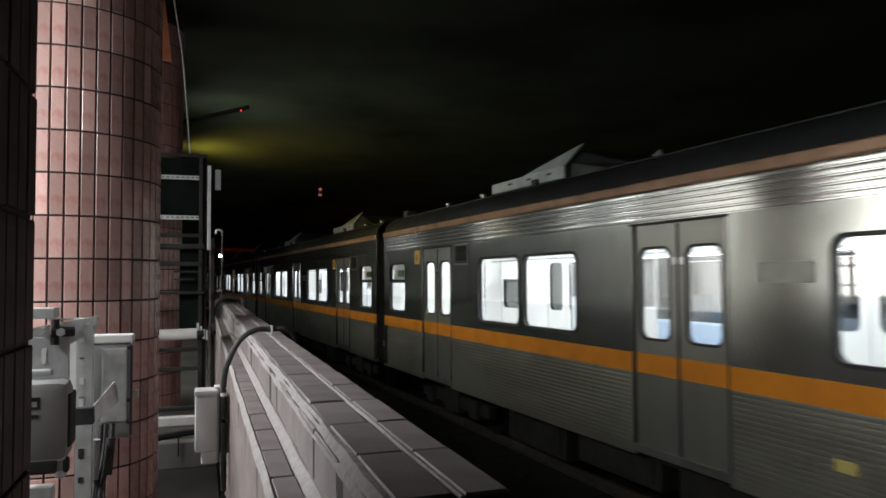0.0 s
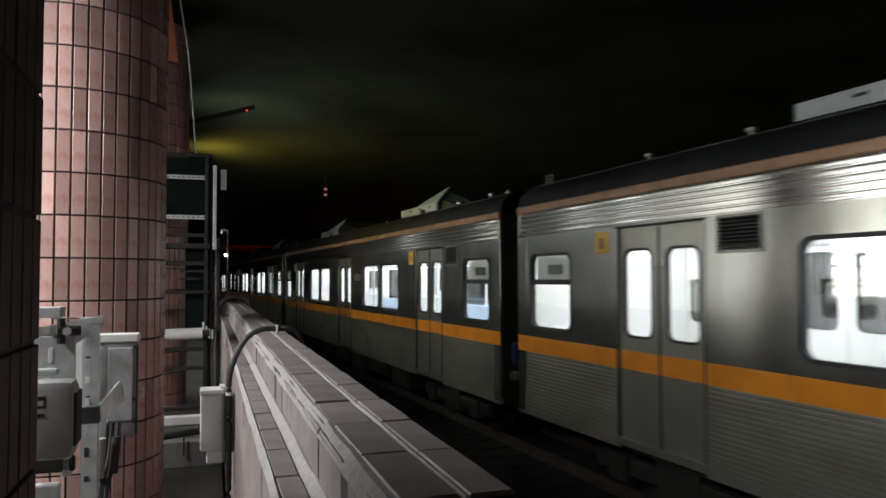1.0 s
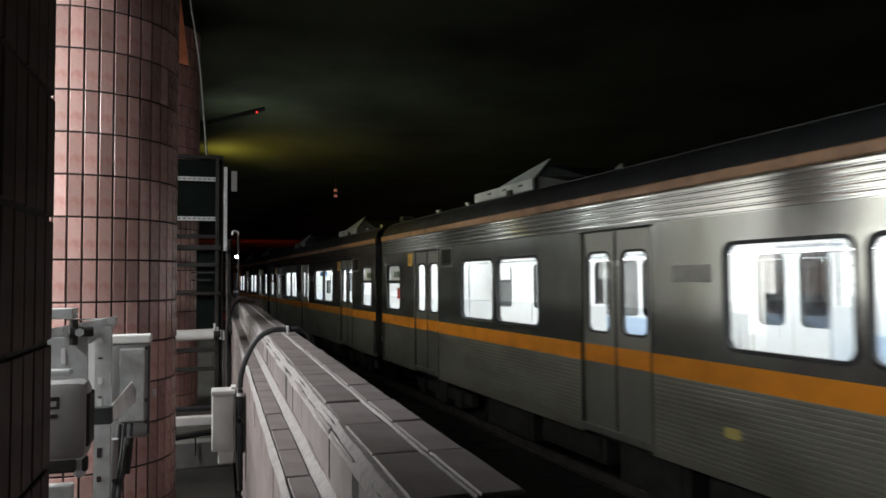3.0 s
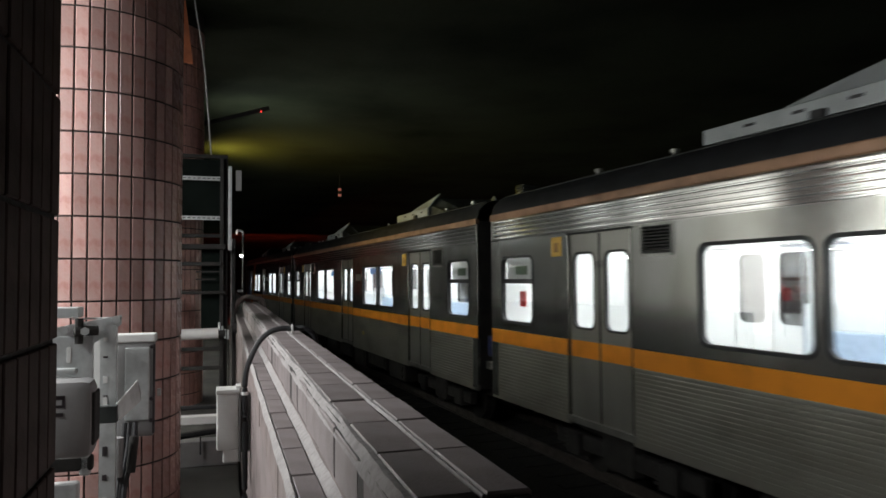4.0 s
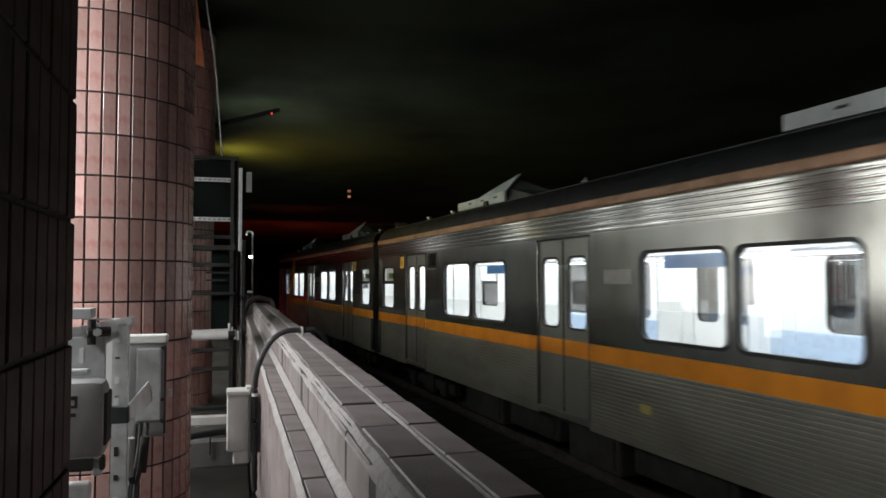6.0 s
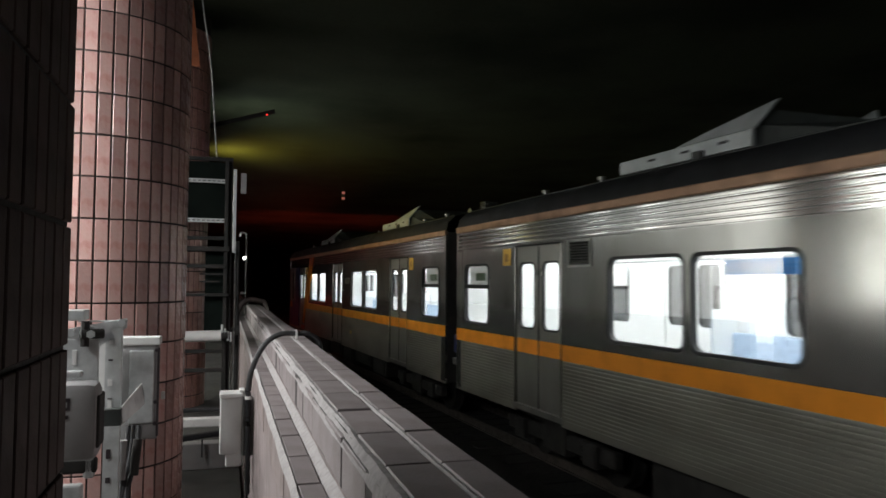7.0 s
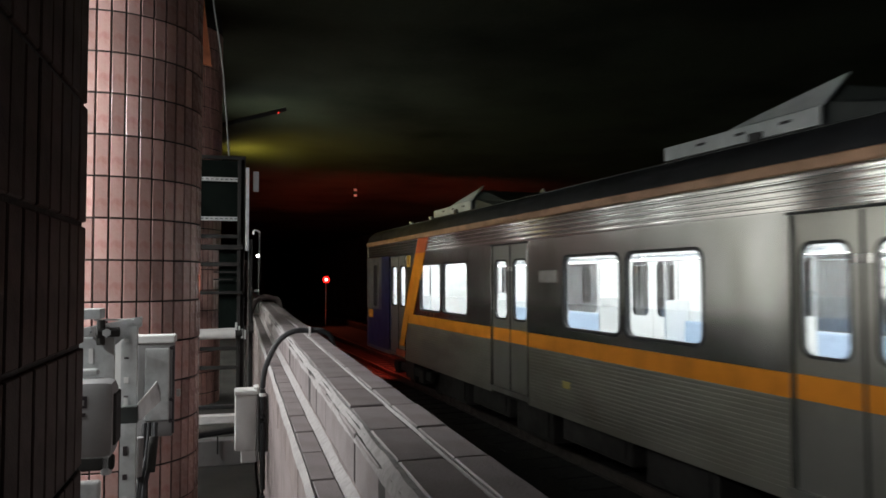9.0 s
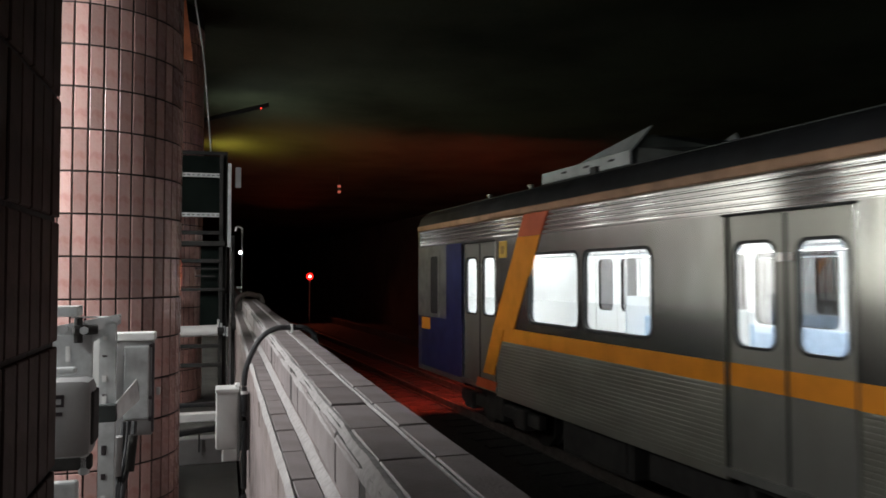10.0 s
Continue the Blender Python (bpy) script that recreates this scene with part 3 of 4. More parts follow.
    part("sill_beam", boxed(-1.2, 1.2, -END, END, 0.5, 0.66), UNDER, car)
    if tail:
        x = -HALF_W
        part("cab_corner", boxed(x - 0.006, x + 0.03, 8.2, END, STRIPE_Z1, EAVES - 0.4), STEEL_DULL, car, "grey cab corner")
        part("cab_side", boxed(x - 0.006, x + 0.03, 7.42, 8.197, SILL_Z, EAVES - 0.4), NAVY, car, "navy cab side panel")
        part("cab_side", boxed(x - 0.006, x + 0.03, 8.2, END, SILL_Z, STRIPE_Z1 - 0.003), NAVY, car, "navy cab side panel")
        door = part("cab_window", ring(bmesh.new(), x - 0.02, x + 0.02, round_rect(8.56, 9.14, 1.72, 3.02, 0.08), round_rect(8.64, 9.06, 1.8, 2.94, 0.06)), STEEL_DULL, car, "dark cab side window in a grey frame")
        part("pane", boxed(x - 0.012, x + 0.02, 8.63, 9.07, 1.79, 2.95), RUBBER, door)
        part("end_mark", boxed(x - 0.012, x + 0.02, 9.1, 9.62, 1.46, 1.7, 0.003), ORANGE, car, "small orange block")
        for sx in (-1, 1):
            lamp_ = part("tail_lamp", rod(bmesh.new(), (sx * 1.05, END, 1.25), (sx * 1.05, END + 0.05, 1.25), 0.13, 20), STEEL_DULL, car, "round tail lamp")
            part("lens", rod(bmesh.new(), (sx * 1.05, END + 0.045, 1.25), (sx * 1.05, END + 0.062, 1.25), 0.1, 20), TAIL_RED, lamp_, "glowing red lens")
        for name, mat, pts in (("diagonal_top", VERMILION, ((5.12, 3.15), (4.41, 3.15), (4.17, 3.48), (4.9, 3.48))),
                               ("diagonal_band", ORANGE, ((6.03, 1.7), (5.3, 1.7), (4.41, 3.146), (5.12, 3.146))),
                               ("diagonal_foot", ORANGE, ((6.44, 0.92), (6.03, 0.92), (5.62, 1.696), (6.03, 1.696))),
                               ("foot_mark", VERMILION, ((6.75, 0.66), (5.97, 0.66), (5.9, 0.82), (6.68, 0.82)))):
            bm = bmesh.new()
            fa, fb = ([bm.verts.new((xx, u, z)) for u, z in pts] for xx in (x - 0.016, x + 0.01))
            bm.faces.new(fa)
            bm.faces.new(fb[::-1])
            for k in range(4):
                bm.faces.new((fa[k], fa[(k + 1) % 4], fb[(k + 1) % 4], fb[k]))
            part(name, bm, mat, car, "painted diagonal band")
    return car


# rows: seconds and where the rear car's middle stands along the track
RUN = [(0.0, 66.92), (0.5, 63.80), (1.0, 60.64), (2.0, 54.36), (2.5, 51.18), (4.5, 38.69), (5.0, 35.57), (5.5, 32.43), (7.5, 20.16), (8.5, 14.10), (9.0, 11.00), (10.0, 4.91)]
PITCH = 20.3
CARS = [train_car(pose(TRACK_X, RUN[0][1], 0), True)]
middle = train_car(pose(TRACK_X, RUN[0][1] - PITCH, 0))
CARS += [middle] + [copy_thing(middle, pose(TRACK_X, RUN[0][1] - PITCH * k, 0)) for k in (2, 3)]
for car, u0, u1, z0, z1, mat, text in ((CARS[1], -3.1, -2.1, 2.68, 2.83, BLUE_BANNER, "blue banner inside the window"), (CARS[1], 2.05, 2.95, 2.66, 2.81, BLUE_BANNER, "blue banner inside the window"), (CARS[2], 8.95, 9.12, 2.1, 2.34, RED_BOX, "red notice inside the window"),
                                       (CARS[3], 3.5, 3.62, 2.3, 2.5, RED_BOX, "red notice inside the window"), (CARS[1], 6.1, 6.2, 2.2, 2.5, RED_BOX, "red notice inside the window")):
    part("notice", boxed(-1.3, -1.27, u0, u1, z0, z1, 0.004), mat, car, text)


# ---- parapet beside the track ----
TOP_Z, STEP_Z = EYE_Z - 0.272, EYE_Z - 0.415
WALL_END = 9.2
PIECE = 0.252
parapet = thing("parapet_wall", "tiled concrete parapet with a stepped top beside the track", "wall", platform(0, 0), kind="structure")
bm = bmesh.new()
prof = [(0.122, RAIL_Z - 0.4), (0.122, STEP_Z - 0.012), (0.206, STEP_Z - 0.012), (0.206, TOP_Z - 0.013), (0.374, TOP_Z - 0.013), (0.374, RAIL_Z - 0.4)]
wa, wb = ([bm.verts.new((x, y, z)) for x, z in prof] for y in (0.862, WALL_END))
for k in range(len(prof)):
    bm.faces.new((wa[k], wa[(k + 1) % 6], wb[(k + 1) % 6], wb[k]))
bm.faces.new(wa)
bm.faces.new(wb[::-1])
part("core", bm, RENDER_PINK, parapet, "pink-grey rendered wall core")


for x0, x1, z0, z1 in ((0.21, 0.372, TOP_Z - 0.0135, TOP_Z - 0.006), (0.13, 0.19, STEP_Z - 0.0125, STEP_Z - 0.006), (0.2015, 0.2065, EYE_Z - 0.385, EYE_Z - 0.286)):
    part("bedding", boxed(x0, x1, 0.866, WALL_END - 0.004, z0, z1), GROUT, parapet, "dark open joints under the tiles")


def mortar(lat0, lat1, z0, z1, y0, y1, rough, crown=0.004):
    """A hand-struck ridge of mortar from (lat0, z0) to (lat1, z1) along the wall."""
    bm = bmesh.new()
    n = int((y1 - y0) / 0.014)
    rows = []
    for i in range(n + 1):
        y = y0 + (y1 - y0) * i / n
        row = []
        for f in (0, 0.3, 0.7, 1):
            w = noise.noise((y * 4, f * 0.8, lat0 * 50)) * rough + noise.noise((y * 24, f * 1.5, lat0 * 70)) * rough * 0.4
            lift = crown * math.sin(math.pi * f) - (0.004 if f in (0, 1) else 0)
            row.append(bm.verts.new((lat0 + (lat1 - lat0) * f + w, y, z0 + (z1 - z0) * f + lift + noise.noise((y * 5, f, 3)) * rough * 0.4 + noise.noise((y * 30, f * 2, 7)) * rough * 0.2)))
        rows.append(row)
    for a, b in zip(rows, rows[1:]):
        for k in range(3):
            bm.faces.new((a[k], a[k + 1], b[k + 1], b[k]))
    return bm


for args in ((0.116, 0.132, STEP_Z - 0.012, STEP_Z + 0.004, 0.866, WALL_END, 0.003, 0.005), (0.185, 0.2045, STEP_Z - 0.001, STEP_Z + 0.02, 0.866, WALL_END, 0.0022, -0.003),
             (0.197, 0.222, TOP_Z - 0.026, TOP_Z + 0.003, 0.866, WALL_END, 0.0055, 0.006), (0.3025, 0.3115, TOP_Z, TOP_Z, 0.866, WALL_END, 0.0025, 0.002)):
    part("mortar_joint", mortar(*args), MORTAR, parapet, "pale uneven mortar joint", smooth=True)


def tile_mesh(name, a, b, c, mat, bevel=0.003):
    """A tile a wide (x), b long (y), c thick (z), its top at z = 0."""
    bm = boxed(-a / 2, a / 2, -b / 2, b / 2, -c, 0)
    top = [e for e in bm.edges if all(v.co.z > -1e-6 for v in e.verts)]
    bmesh.ops.bevel(bm, geom=top, offset=bevel, segments=1, affect="EDGES")
    return mesh_of(name, bm, mat)


def place(name, mesh, parent, m):
    ob = new(name, mesh)
    ob.parent, ob.matrix_basis = parent, m
    return ob


random.seed(11)
ROWS = (("cap_tile", 0.262, TOP_Z, 0.078, 1.123, 0), ("cap_tile", 0.344, TOP_Z, 0.062, 1.12, 0), ("step_tile", 0.158, STEP_Z, 0.052, 1.577, 0), ("face_tile", 0.2, EYE_Z - 0.335, 0.098, 1.41, -90), ("side_tile", 0.119, STEP_Z - 0.068, 0.11, 1.5, -90))
for name, lat, z, wide, phase, lean in ROWS:
    me = tile_mesh(name, wide, PIECE - 0.011, 0.014, WALL_TILE if name != "side_tile" else PINK_TILE)
    y = phase + PIECE / 2 - 10 * PIECE
    while y < WALL_END - 0.13:
        if y > 0.98:
            place(name, me, parapet, pose(lat + random.uniform(-0.0015, 0.0015), y + random.uniform(-0.001, 0.001), z + random.uniform(-0.0015, 0.0015), random.uniform(-0.4, 0.4), lean, random.uniform(-0.5, 0.5)))
        y += PIECE

# added past the parapet's end to block light from the platform
solid("wall_track", boxed(0.42, 0.56, WALL_END + 0.3, 50, RAIL_Z - 0.4, 1.95, 0.01), CONCRETE, "dark low concrete wall added to keep platform light off the track", "wall", platform(0, 0), "structure")

# ---- pillars ----
PILLAR_R, COLS, ROW_H = 0.517, 42, 0.2395
PIL_TILE = tile_mesh("tile", 0.0672, ROW_H - 0.0105, 0.012, PILLAR_TILE, 0.0025)


def pillar(lat, along, first, count, rows):
    """A round tiled pillar; count columns from first, over those rows, are pieces of their own."""
    p = thing("pillar", "round station pillar clad in upright terracotta tiles", "pillar", platform(lat, along), "pillars")
    part("core", rod(bmesh.new(), (0, 0, FLOOR_Z), (0, 0, CEIL_Z), PILLAR_R - 0.004, 84), GROUT, p, "dark grouted core", smooth=True)
    verts, faces = [], []
    for r in range(-1, 19):
        z = 1.235 + ROW_H * (r + 0.5)
        if z - ROW_H / 2 < FLOOR_Z - 0.2 or z + ROW_H / 2 > CEIL_Z:
            continue
        for c in range(COLS):
            th = radians(14 + (c + 0.5) * 360 / COLS - 90)
            m = Matrix.Translation((PILLAR_R * math.cos(th), PILLAR_R * math.sin(th), z)) @ Matrix.Rotation(th + math.pi / 2, 4, "Z") @ pose(0, 0, 0, 90)
            m = m @ pose(0, 0, 0.004 + random.uniform(-0.0012, 0.0012), random.uniform(-0.5, 0.5), random.uniform(-0.7, 0.7))
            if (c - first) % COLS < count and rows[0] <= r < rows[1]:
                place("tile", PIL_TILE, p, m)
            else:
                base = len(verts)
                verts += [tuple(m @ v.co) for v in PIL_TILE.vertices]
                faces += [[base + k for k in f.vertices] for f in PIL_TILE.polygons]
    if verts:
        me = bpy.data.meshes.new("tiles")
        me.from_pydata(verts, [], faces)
        me.materials.append(PILLAR_TILE_SHADED)
        rest = new("tiles", me)
        rest.parent = p
        tagged(rest, "terracotta tiles toned darker for shade", kind="stuff")


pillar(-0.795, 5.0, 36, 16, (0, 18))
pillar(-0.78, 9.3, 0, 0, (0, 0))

# square tiled pier close to the eye
pier = thing("pier", "square pier clad in upright brown tiles, shade in their colour", "pillar", platform(0, 0))
part("core", boxed(-0.92, -0.324, 1.0, 1.585, FLOOR_Z, CEIL_Z), GROUT, pier, "dark grouted core")
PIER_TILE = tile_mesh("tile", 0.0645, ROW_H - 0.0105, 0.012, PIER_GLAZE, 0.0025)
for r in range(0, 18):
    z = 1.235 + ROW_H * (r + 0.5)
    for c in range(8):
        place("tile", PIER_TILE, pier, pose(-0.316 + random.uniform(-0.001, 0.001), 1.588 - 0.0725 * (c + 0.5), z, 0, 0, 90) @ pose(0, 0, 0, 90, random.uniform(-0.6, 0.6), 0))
verts, faces = [], []
for r in range(0, 18):
    for c in range(8):
        z = 1.235 + ROW_H * (r + 0.5)
        for m in (pose(-0.324 - 0.0725 * (c + 0.5), 1.59, z, 0, 0, 180), pose(-0.324 - 0.0725 * (c + 0.5), 0.995, z), pose(-0.925, 1.588 - 0.0725 * (c + 0.5), z, 0, 0, -90)):
            m = m @ pose(0, 0, 0, 90, 0, 0)
            base = len(verts)
            verts += [tuple(m @ v.co) for v in PIER_TILE.vertices]
            faces += [[base + k for k in f.vertices] for f in PIER_TILE.polygons]
me = bpy.data.meshes.new("tiles")
me.from_pydata(verts, [], faces)
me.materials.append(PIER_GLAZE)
rest = new("tiles", me)
rest.parent = pier
tagged(rest, "brown tiles on the other faces", kind="stuff")

# ---- galvanised bracket with its panels, in front of the second pillar ----
bracket = thing("antenna_bracket", "galvanised strut bracket carrying grey radio boxes beside the pillar", "bracket", platform(0, 0))
bm = boxed(-0.508, -0.446, 3.38, 3.384, FLOOR_Z, 2.36)
box(bm, -0.508, -0.504, 3.384, 3.43, FLOOR_Z, 2.36)
box(bm, -0.45, -0.446, 3.384, 3.43, FLOOR_Z, 2.36)
part("upright", bm, GALV, bracket, "slotted galvanised channel")
for z, hz, mat in ((2.30, 0.008, WHITE_PLASTIC), (2.225, 0.004, INK), (2.13, 0.014, WHITE_PLASTIC), (2.06, 0.005, INK), (2.03, 0.034, WHITE_PLASTIC), (1.83, 0.02, INK), (1.72, 0.012, INK), (1.62, 0.02, WHITE_PLASTIC), (1.45, 0.02, INK)):
    part("slot", boxed(-0.495, -0.477, 3.376, 3.3795, z - hz, z + hz, 0.0015), mat, bracket)
bm = bmesh.new()
arm = [bm.verts.new(v) for v in ((-0.66, 3.26, 2.36), (-0.43, 3.42, 2.40), (-0.43, 3.42, 2.36), (-0.52, 3.34, 2.29), (-0.66, 3.26, 2.29))]
arm2 = [bm.verts.new(v.co + Vector((-0.004, 0.008, 0))) for v in arm]
bm.faces.new(arm)
bm.faces.new(arm2[::-1])
for k in range(5):
    bm.faces.new((arm[k], arm[(k + 1) % 5], arm2[(k + 1) % 5], arm2[k]))
part("arm", bm, GALV, bracket, "folded galvanised arm")
part("arm_flange", boxed(-0.72, -0.585, 3.33, 3.45, 2.395, 2.438, 0.004), GALV, bracket)
part("arm_lip", boxed(-0.62, -0.43, 3.39, 3.44, 2.385, 2.391, 0.002), GALV, bracket)
part("clamp_plate", boxed(-0.66, -0.505, 3.2, 3.206, 2.14, 2.33, 0.004), GALV, bracket, "drilled clamp plate")
part("slot", boxed(-0.602, -0.585, 3.196, 3.1995, 2.225, 2.285, 0.002), WHITE_PLASTIC, bracket)
for x, y, z in ((-0.605, 3.19, 2.355), (-0.545, 3.23, 2.365), (-0.44, 3.36, 2.385), (-0.53, 3.18, 2.35)):
    part("bolt", rod(rod(bmesh.new(), (x, y - 0.02, z), (x, y + 0.03, z), 0.012), (x, y - 0.03, z), (x, y - 0.02, z), 0.017, 6), GALV, bracket, "hexagon bolt")
part("pipe_clamp", rod(rod(bmesh.new(), (-0.57, 3.17, 2.35), (-0.49, 3.2, 2.35), 0.02), (-0.555, 3.18, 2.30), (-0.555, 3.18, 2.40), 0.016), UNDER, bracket, "dark pipe clamp")
part("panel_back", boxed(-0.572, -0.508, 3.6, 3.63, 2.03, 2.29, 0.004), WHITE_PLASTIC, bracket, "white back plate")
pan = part("panel", boxed(-0.482, -0.318, 3.66, 3.74, 1.825, 2.296, 0.012), GREY_PLASTIC, bracket, "flat grey panel antenna", smooth=True)
part("panel_lid", boxed(-0.49, -0.312, 3.65, 3.75, 2.262, 2.3, 0.006), WHITE_PLASTIC, pan, "pale top rim")
part("panel_recess", boxed(-0.445, -0.335, 3.652, 3.664, 1.9, 2.24, 0.008), GALV, pan)
part("panel_seam", boxed(-0.324, -0.314, 3.655, 3.68, 1.84, 2.25, 0.002), INK, pan)
for z in (2.24, 2.0, 1.9):
    part("screw", rod(bmesh.new(), (-0.328, 3.645, z), (-0.328, 3.66, z), 0.009, 8), INK, pan)
part("side_arm", boxed(-0.498, -0.43, 3.3, 3.34, 1.96, 2.03, 0.004), TEAL_DARK, bracket, "dark side arm")
bm = bmesh.new()
quad = [bm.verts.new(v) for v in ((-0.436, 3.34, 2.03), (-0.386, 3.6, 2.09), (-0.372, 3.6, 2.055), (-0.372, 3.6, 2.0), (-0.43, 3.34, 1.96))]
quad2 = [bm.verts.new(v.co + Vector((0.004, -0.002, 0))) for v in quad]
bm.faces.new(quad)
bm.faces.new(quad2[::-1])
for k in range(5):
    bm.faces.new((quad[k], quad[(k + 1) % 5], quad2[(k + 1) % 5], quad2[k]))
part("gusset", bm, GALV, bracket, "bent galvanised gusset")
part("gusset_edge", rod(bmesh.new(), (-0.434, 3.335, 2.032), (-0.384, 3.595, 2.092), 0.003, 6), WHITE_PLASTIC, bracket)
part("rivet", boxed(-0.31, -0.292, 3.72, 3.74, 2.0, 2.035, 0.003), WHITE_PLASTIC, bracket, "small white tag")
unit = part("radio_box", boxed(-0.68, -0.474, 3.0, 3.13, 1.885, 2.18, 0.035), GREY_PLASTIC, bracket, "rounded grey radio housing", smooth=True)
part("housing_seam", boxed(-0.5, -0.47, 3.02, 3.145, 1.93, 2.13, 0.008), UNDER, unit)
part("mark", ring(bmesh.new(), 0, 0.002, [(-.022, -.02), (.022, -.02), (.022, .02), (-.022, .02)], [(-.012, -.01), (.012, -.01), (.012, .01), (-.012, .01)]), INK, unit, m=pose(-0.59, 2.9985, 2.1, 0, 0, 90))
part("mark", boxed(-0.615, -0.568, 2.997, 2.9995, 2.118, 2.125), INK, unit)
part("mark", boxed(-0.615, -0.573, 2.997, 2.9995, 2.048, 2.062), INK, unit)
part("bar_above", boxed(-0.67, -0.545, 3.08, 3.12, 2.19, 2.215, 0.008), GALV, bracket)
for x0, z0, x1, z1, mat in ((-0.66, 1.8, -0.5, 1.86, UNDER), (-0.66, 1.62, -0.55, 1.76, GALV), (-0.55, 1.78, -0.51, 1.9, GALV)):
    part("lower_clamp", boxed(x0, x1, 3.18, 3.22, z0, z1, 0.01), mat, bracket, "lower clamp piece")
for k, (x, r) in enumerate(((-0.437, 0.012), (-0.418, 0.011), (-0.392, 0.013))):
    part("cable", tube(bmesh.new(), bend([(x, 3.62, 1.9), (x - 0.004, 3.58, 1.78), (x - 0.012 - 0.01 * k, 3.5, 1.62), (x - 0.02, 3.46, 1.42), (x - 0.03, 3.44, FLOOR_Z)]), r), BLACK_CABLE, bracket, "black cable", smooth=True)
part("cable_sleeve", rod(bmesh.new(), (-0.452, 3.5, 1.69), (-0.447, 3.5, 1.86), 0.021, 14), GREY_PLASTIC, bracket, smooth=True)
part("cable_sleeve", rod(bmesh.new(), (-0.4, 3.52, 1.7), (-0.388, 3.54, 1.855), 0.02, 14), UNDER, bracket, smooth=True)

# ---- electrical box and conduit on the parapet ----
cabinet = thing("junction_box", "white plastic electrical box on the parapet side", "box", platform(0, 0))
bm = boxed(-0.04, 0.066, 3.74, 3.86, 1.715, 2.0, 0.012)
part("body", bm, WHITE_PLASTIC, cabinet, smooth=True)
part("foot", boxed(-0.01, 0.066, 3.745, 3.855, 1.655, 1.72, 0.008), WHITE_PLASTIC, cabinet)
part("hinge_strip", boxed(0.066, 0.074, 3.735, 3.86, 1.66, 2.0, 0.002), GREY_PLASTIC, cabinet)
part("lid", boxed(-0.043, 0.07, 3.73, 3.866, 1.99, 2.012, 0.006), WHITE_PLASTIC, cabinet)
part("lug", boxed(0.05, 0.075, 3.76, 3.84, 2.012, 2.026, 0.003), WHITE_PLASTIC, cabinet)
part("back_plate", boxed(0.074, 0.1185, 3.76, 3.85, 1.7, 1.98, 0.003), GREY_PLASTIC, cabinet)
conduit = thing("conduit", "black flexible conduit looping over the parapet", "conduit", platform(0, 0))
path = bend([(0.094, 3.72, 1.0), (0.094, 3.72, 1.5), (0.094, 3.72, 1.9), (0.094, 3.72, 2.06), (0.118, 3.72, 2.16), (0.17, 3.72, 2.255), (0.24, 3.72, 2.3), (0.32, 3.72, 2.303), (0.39, 3.72, 2.297), (0.44, 3.72, 2.22), (0.45, 3.72, 1.9)], 14)
part("hose", tube(bmesh.new(), path, 0.0125, 8, 0.002), BLACK_CABLE, conduit, smooth=True)
part("tie", boxed(0.315, 0.325, 3.7, 3.74, 2.275, 2.322, 0.002), WHITE_PLASTIC, conduit, "white cable tie")
part("collar", rod(bmesh.new(), (0.094, 3.72, 1.985), (0.094, 3.72, 2.0), 0.018), WHITE_PLASTIC, conduit, "white collar")

# ---- strut frame with dark panels before the third pillar ----
rack = thing("strut_frame", "dark strut frame with slotted bars and cable trays", "frame", platform(0, 0))
for x in (-0.02, -0.86):
    part("post", boxed(x, x + 0.04, 8.2, 8.24, FLOOR_Z, 3.9, 0.004), UNDER, rack)
for z in (3.64, 3.213):
    bar = part("slotted_bar", boxed(-0.86, -0.06, 8.17, 8.2, z - 0.022, z + 0.022, 0.003), GALV, rack, "slotted galvanised bar")
    for k in range(16):
        part("slot", boxed(-0.84 + k * 0.05, -0.81 + k * 0.05, 8.166, 8.1695, z - 0.005, z + 0.005), INK, bar)
part("slotted_post", boxed(0.025, 0.06, 7.98, 8.01, 2.86, 3.75, 0.003), GALV, rack, "slotted galvanised post")
part("top_bar", boxed(-0.86, 0.02, 8.18, 8.22, 3.86, 3.9, 0.004), UNDER, rack)
part("dark_panel", boxed(-0.86, -0.02, 8.26, 8.28, 3.24, 3.86), DARK_PANEL, rack, "dark green panel")
part("dark_panel", boxed(-0.25, -0.02, 8.26, 8.28, 2.0, 2.88), DARK_PANEL, rack, "dark green panel")
part("shelf", boxed(-0.86, 0.0, 8.1, 8.4, 2.88, 2.93, 0.004), UNDER, rack)
part("shelf", boxed(-0.86, 0.0, 8.1, 8.4, 2.4, 2.43, 0.004), UNDER, rack)
part("white_pipe", rod(bmesh.new(), (-0.9, 8.1, 1.97), (-0.07, 8.1, 1.985), 0.058, 16), WHITE_PLASTIC, rack, "thick white pipe", smooth=True)
part("pipe_end", rod(bmesh.new(), (-0.07, 8.1, 1.985), (0.0, 8.1, 1.987), 0.045, 16), UNDER, rack)
for dx, dz in ((0.0, 0.06), (0.03, 0.03), (-0.03, 0.1), (0.06, 0.02)):
    part("fitting", rod(bmesh.new(), (-0.03 + dx, 8.08, 1.9 + dz), (-0.03 + dx, 8.08, 2.0 + dz), 0.012), GALV, rack)
for x, r in ((0.06, 0.012), (0.09, 0.018), (-0.01, 0.02)):
    part("riser", rod(bmesh.new(), (x, 8.3, FLOOR_Z), (x, 8.3, 3.0), r), GALV if r < 0.013 else UNDER, rack, "thin riser pipe")
for z in (3.02, 2.72, 1.82, 1.62):
    part("tray", boxed(-0.86, -0.04, 8.12, 8.16, z - 0.02, z + 0.02, 0.004), UNDER, rack, "dark cable tray edge")
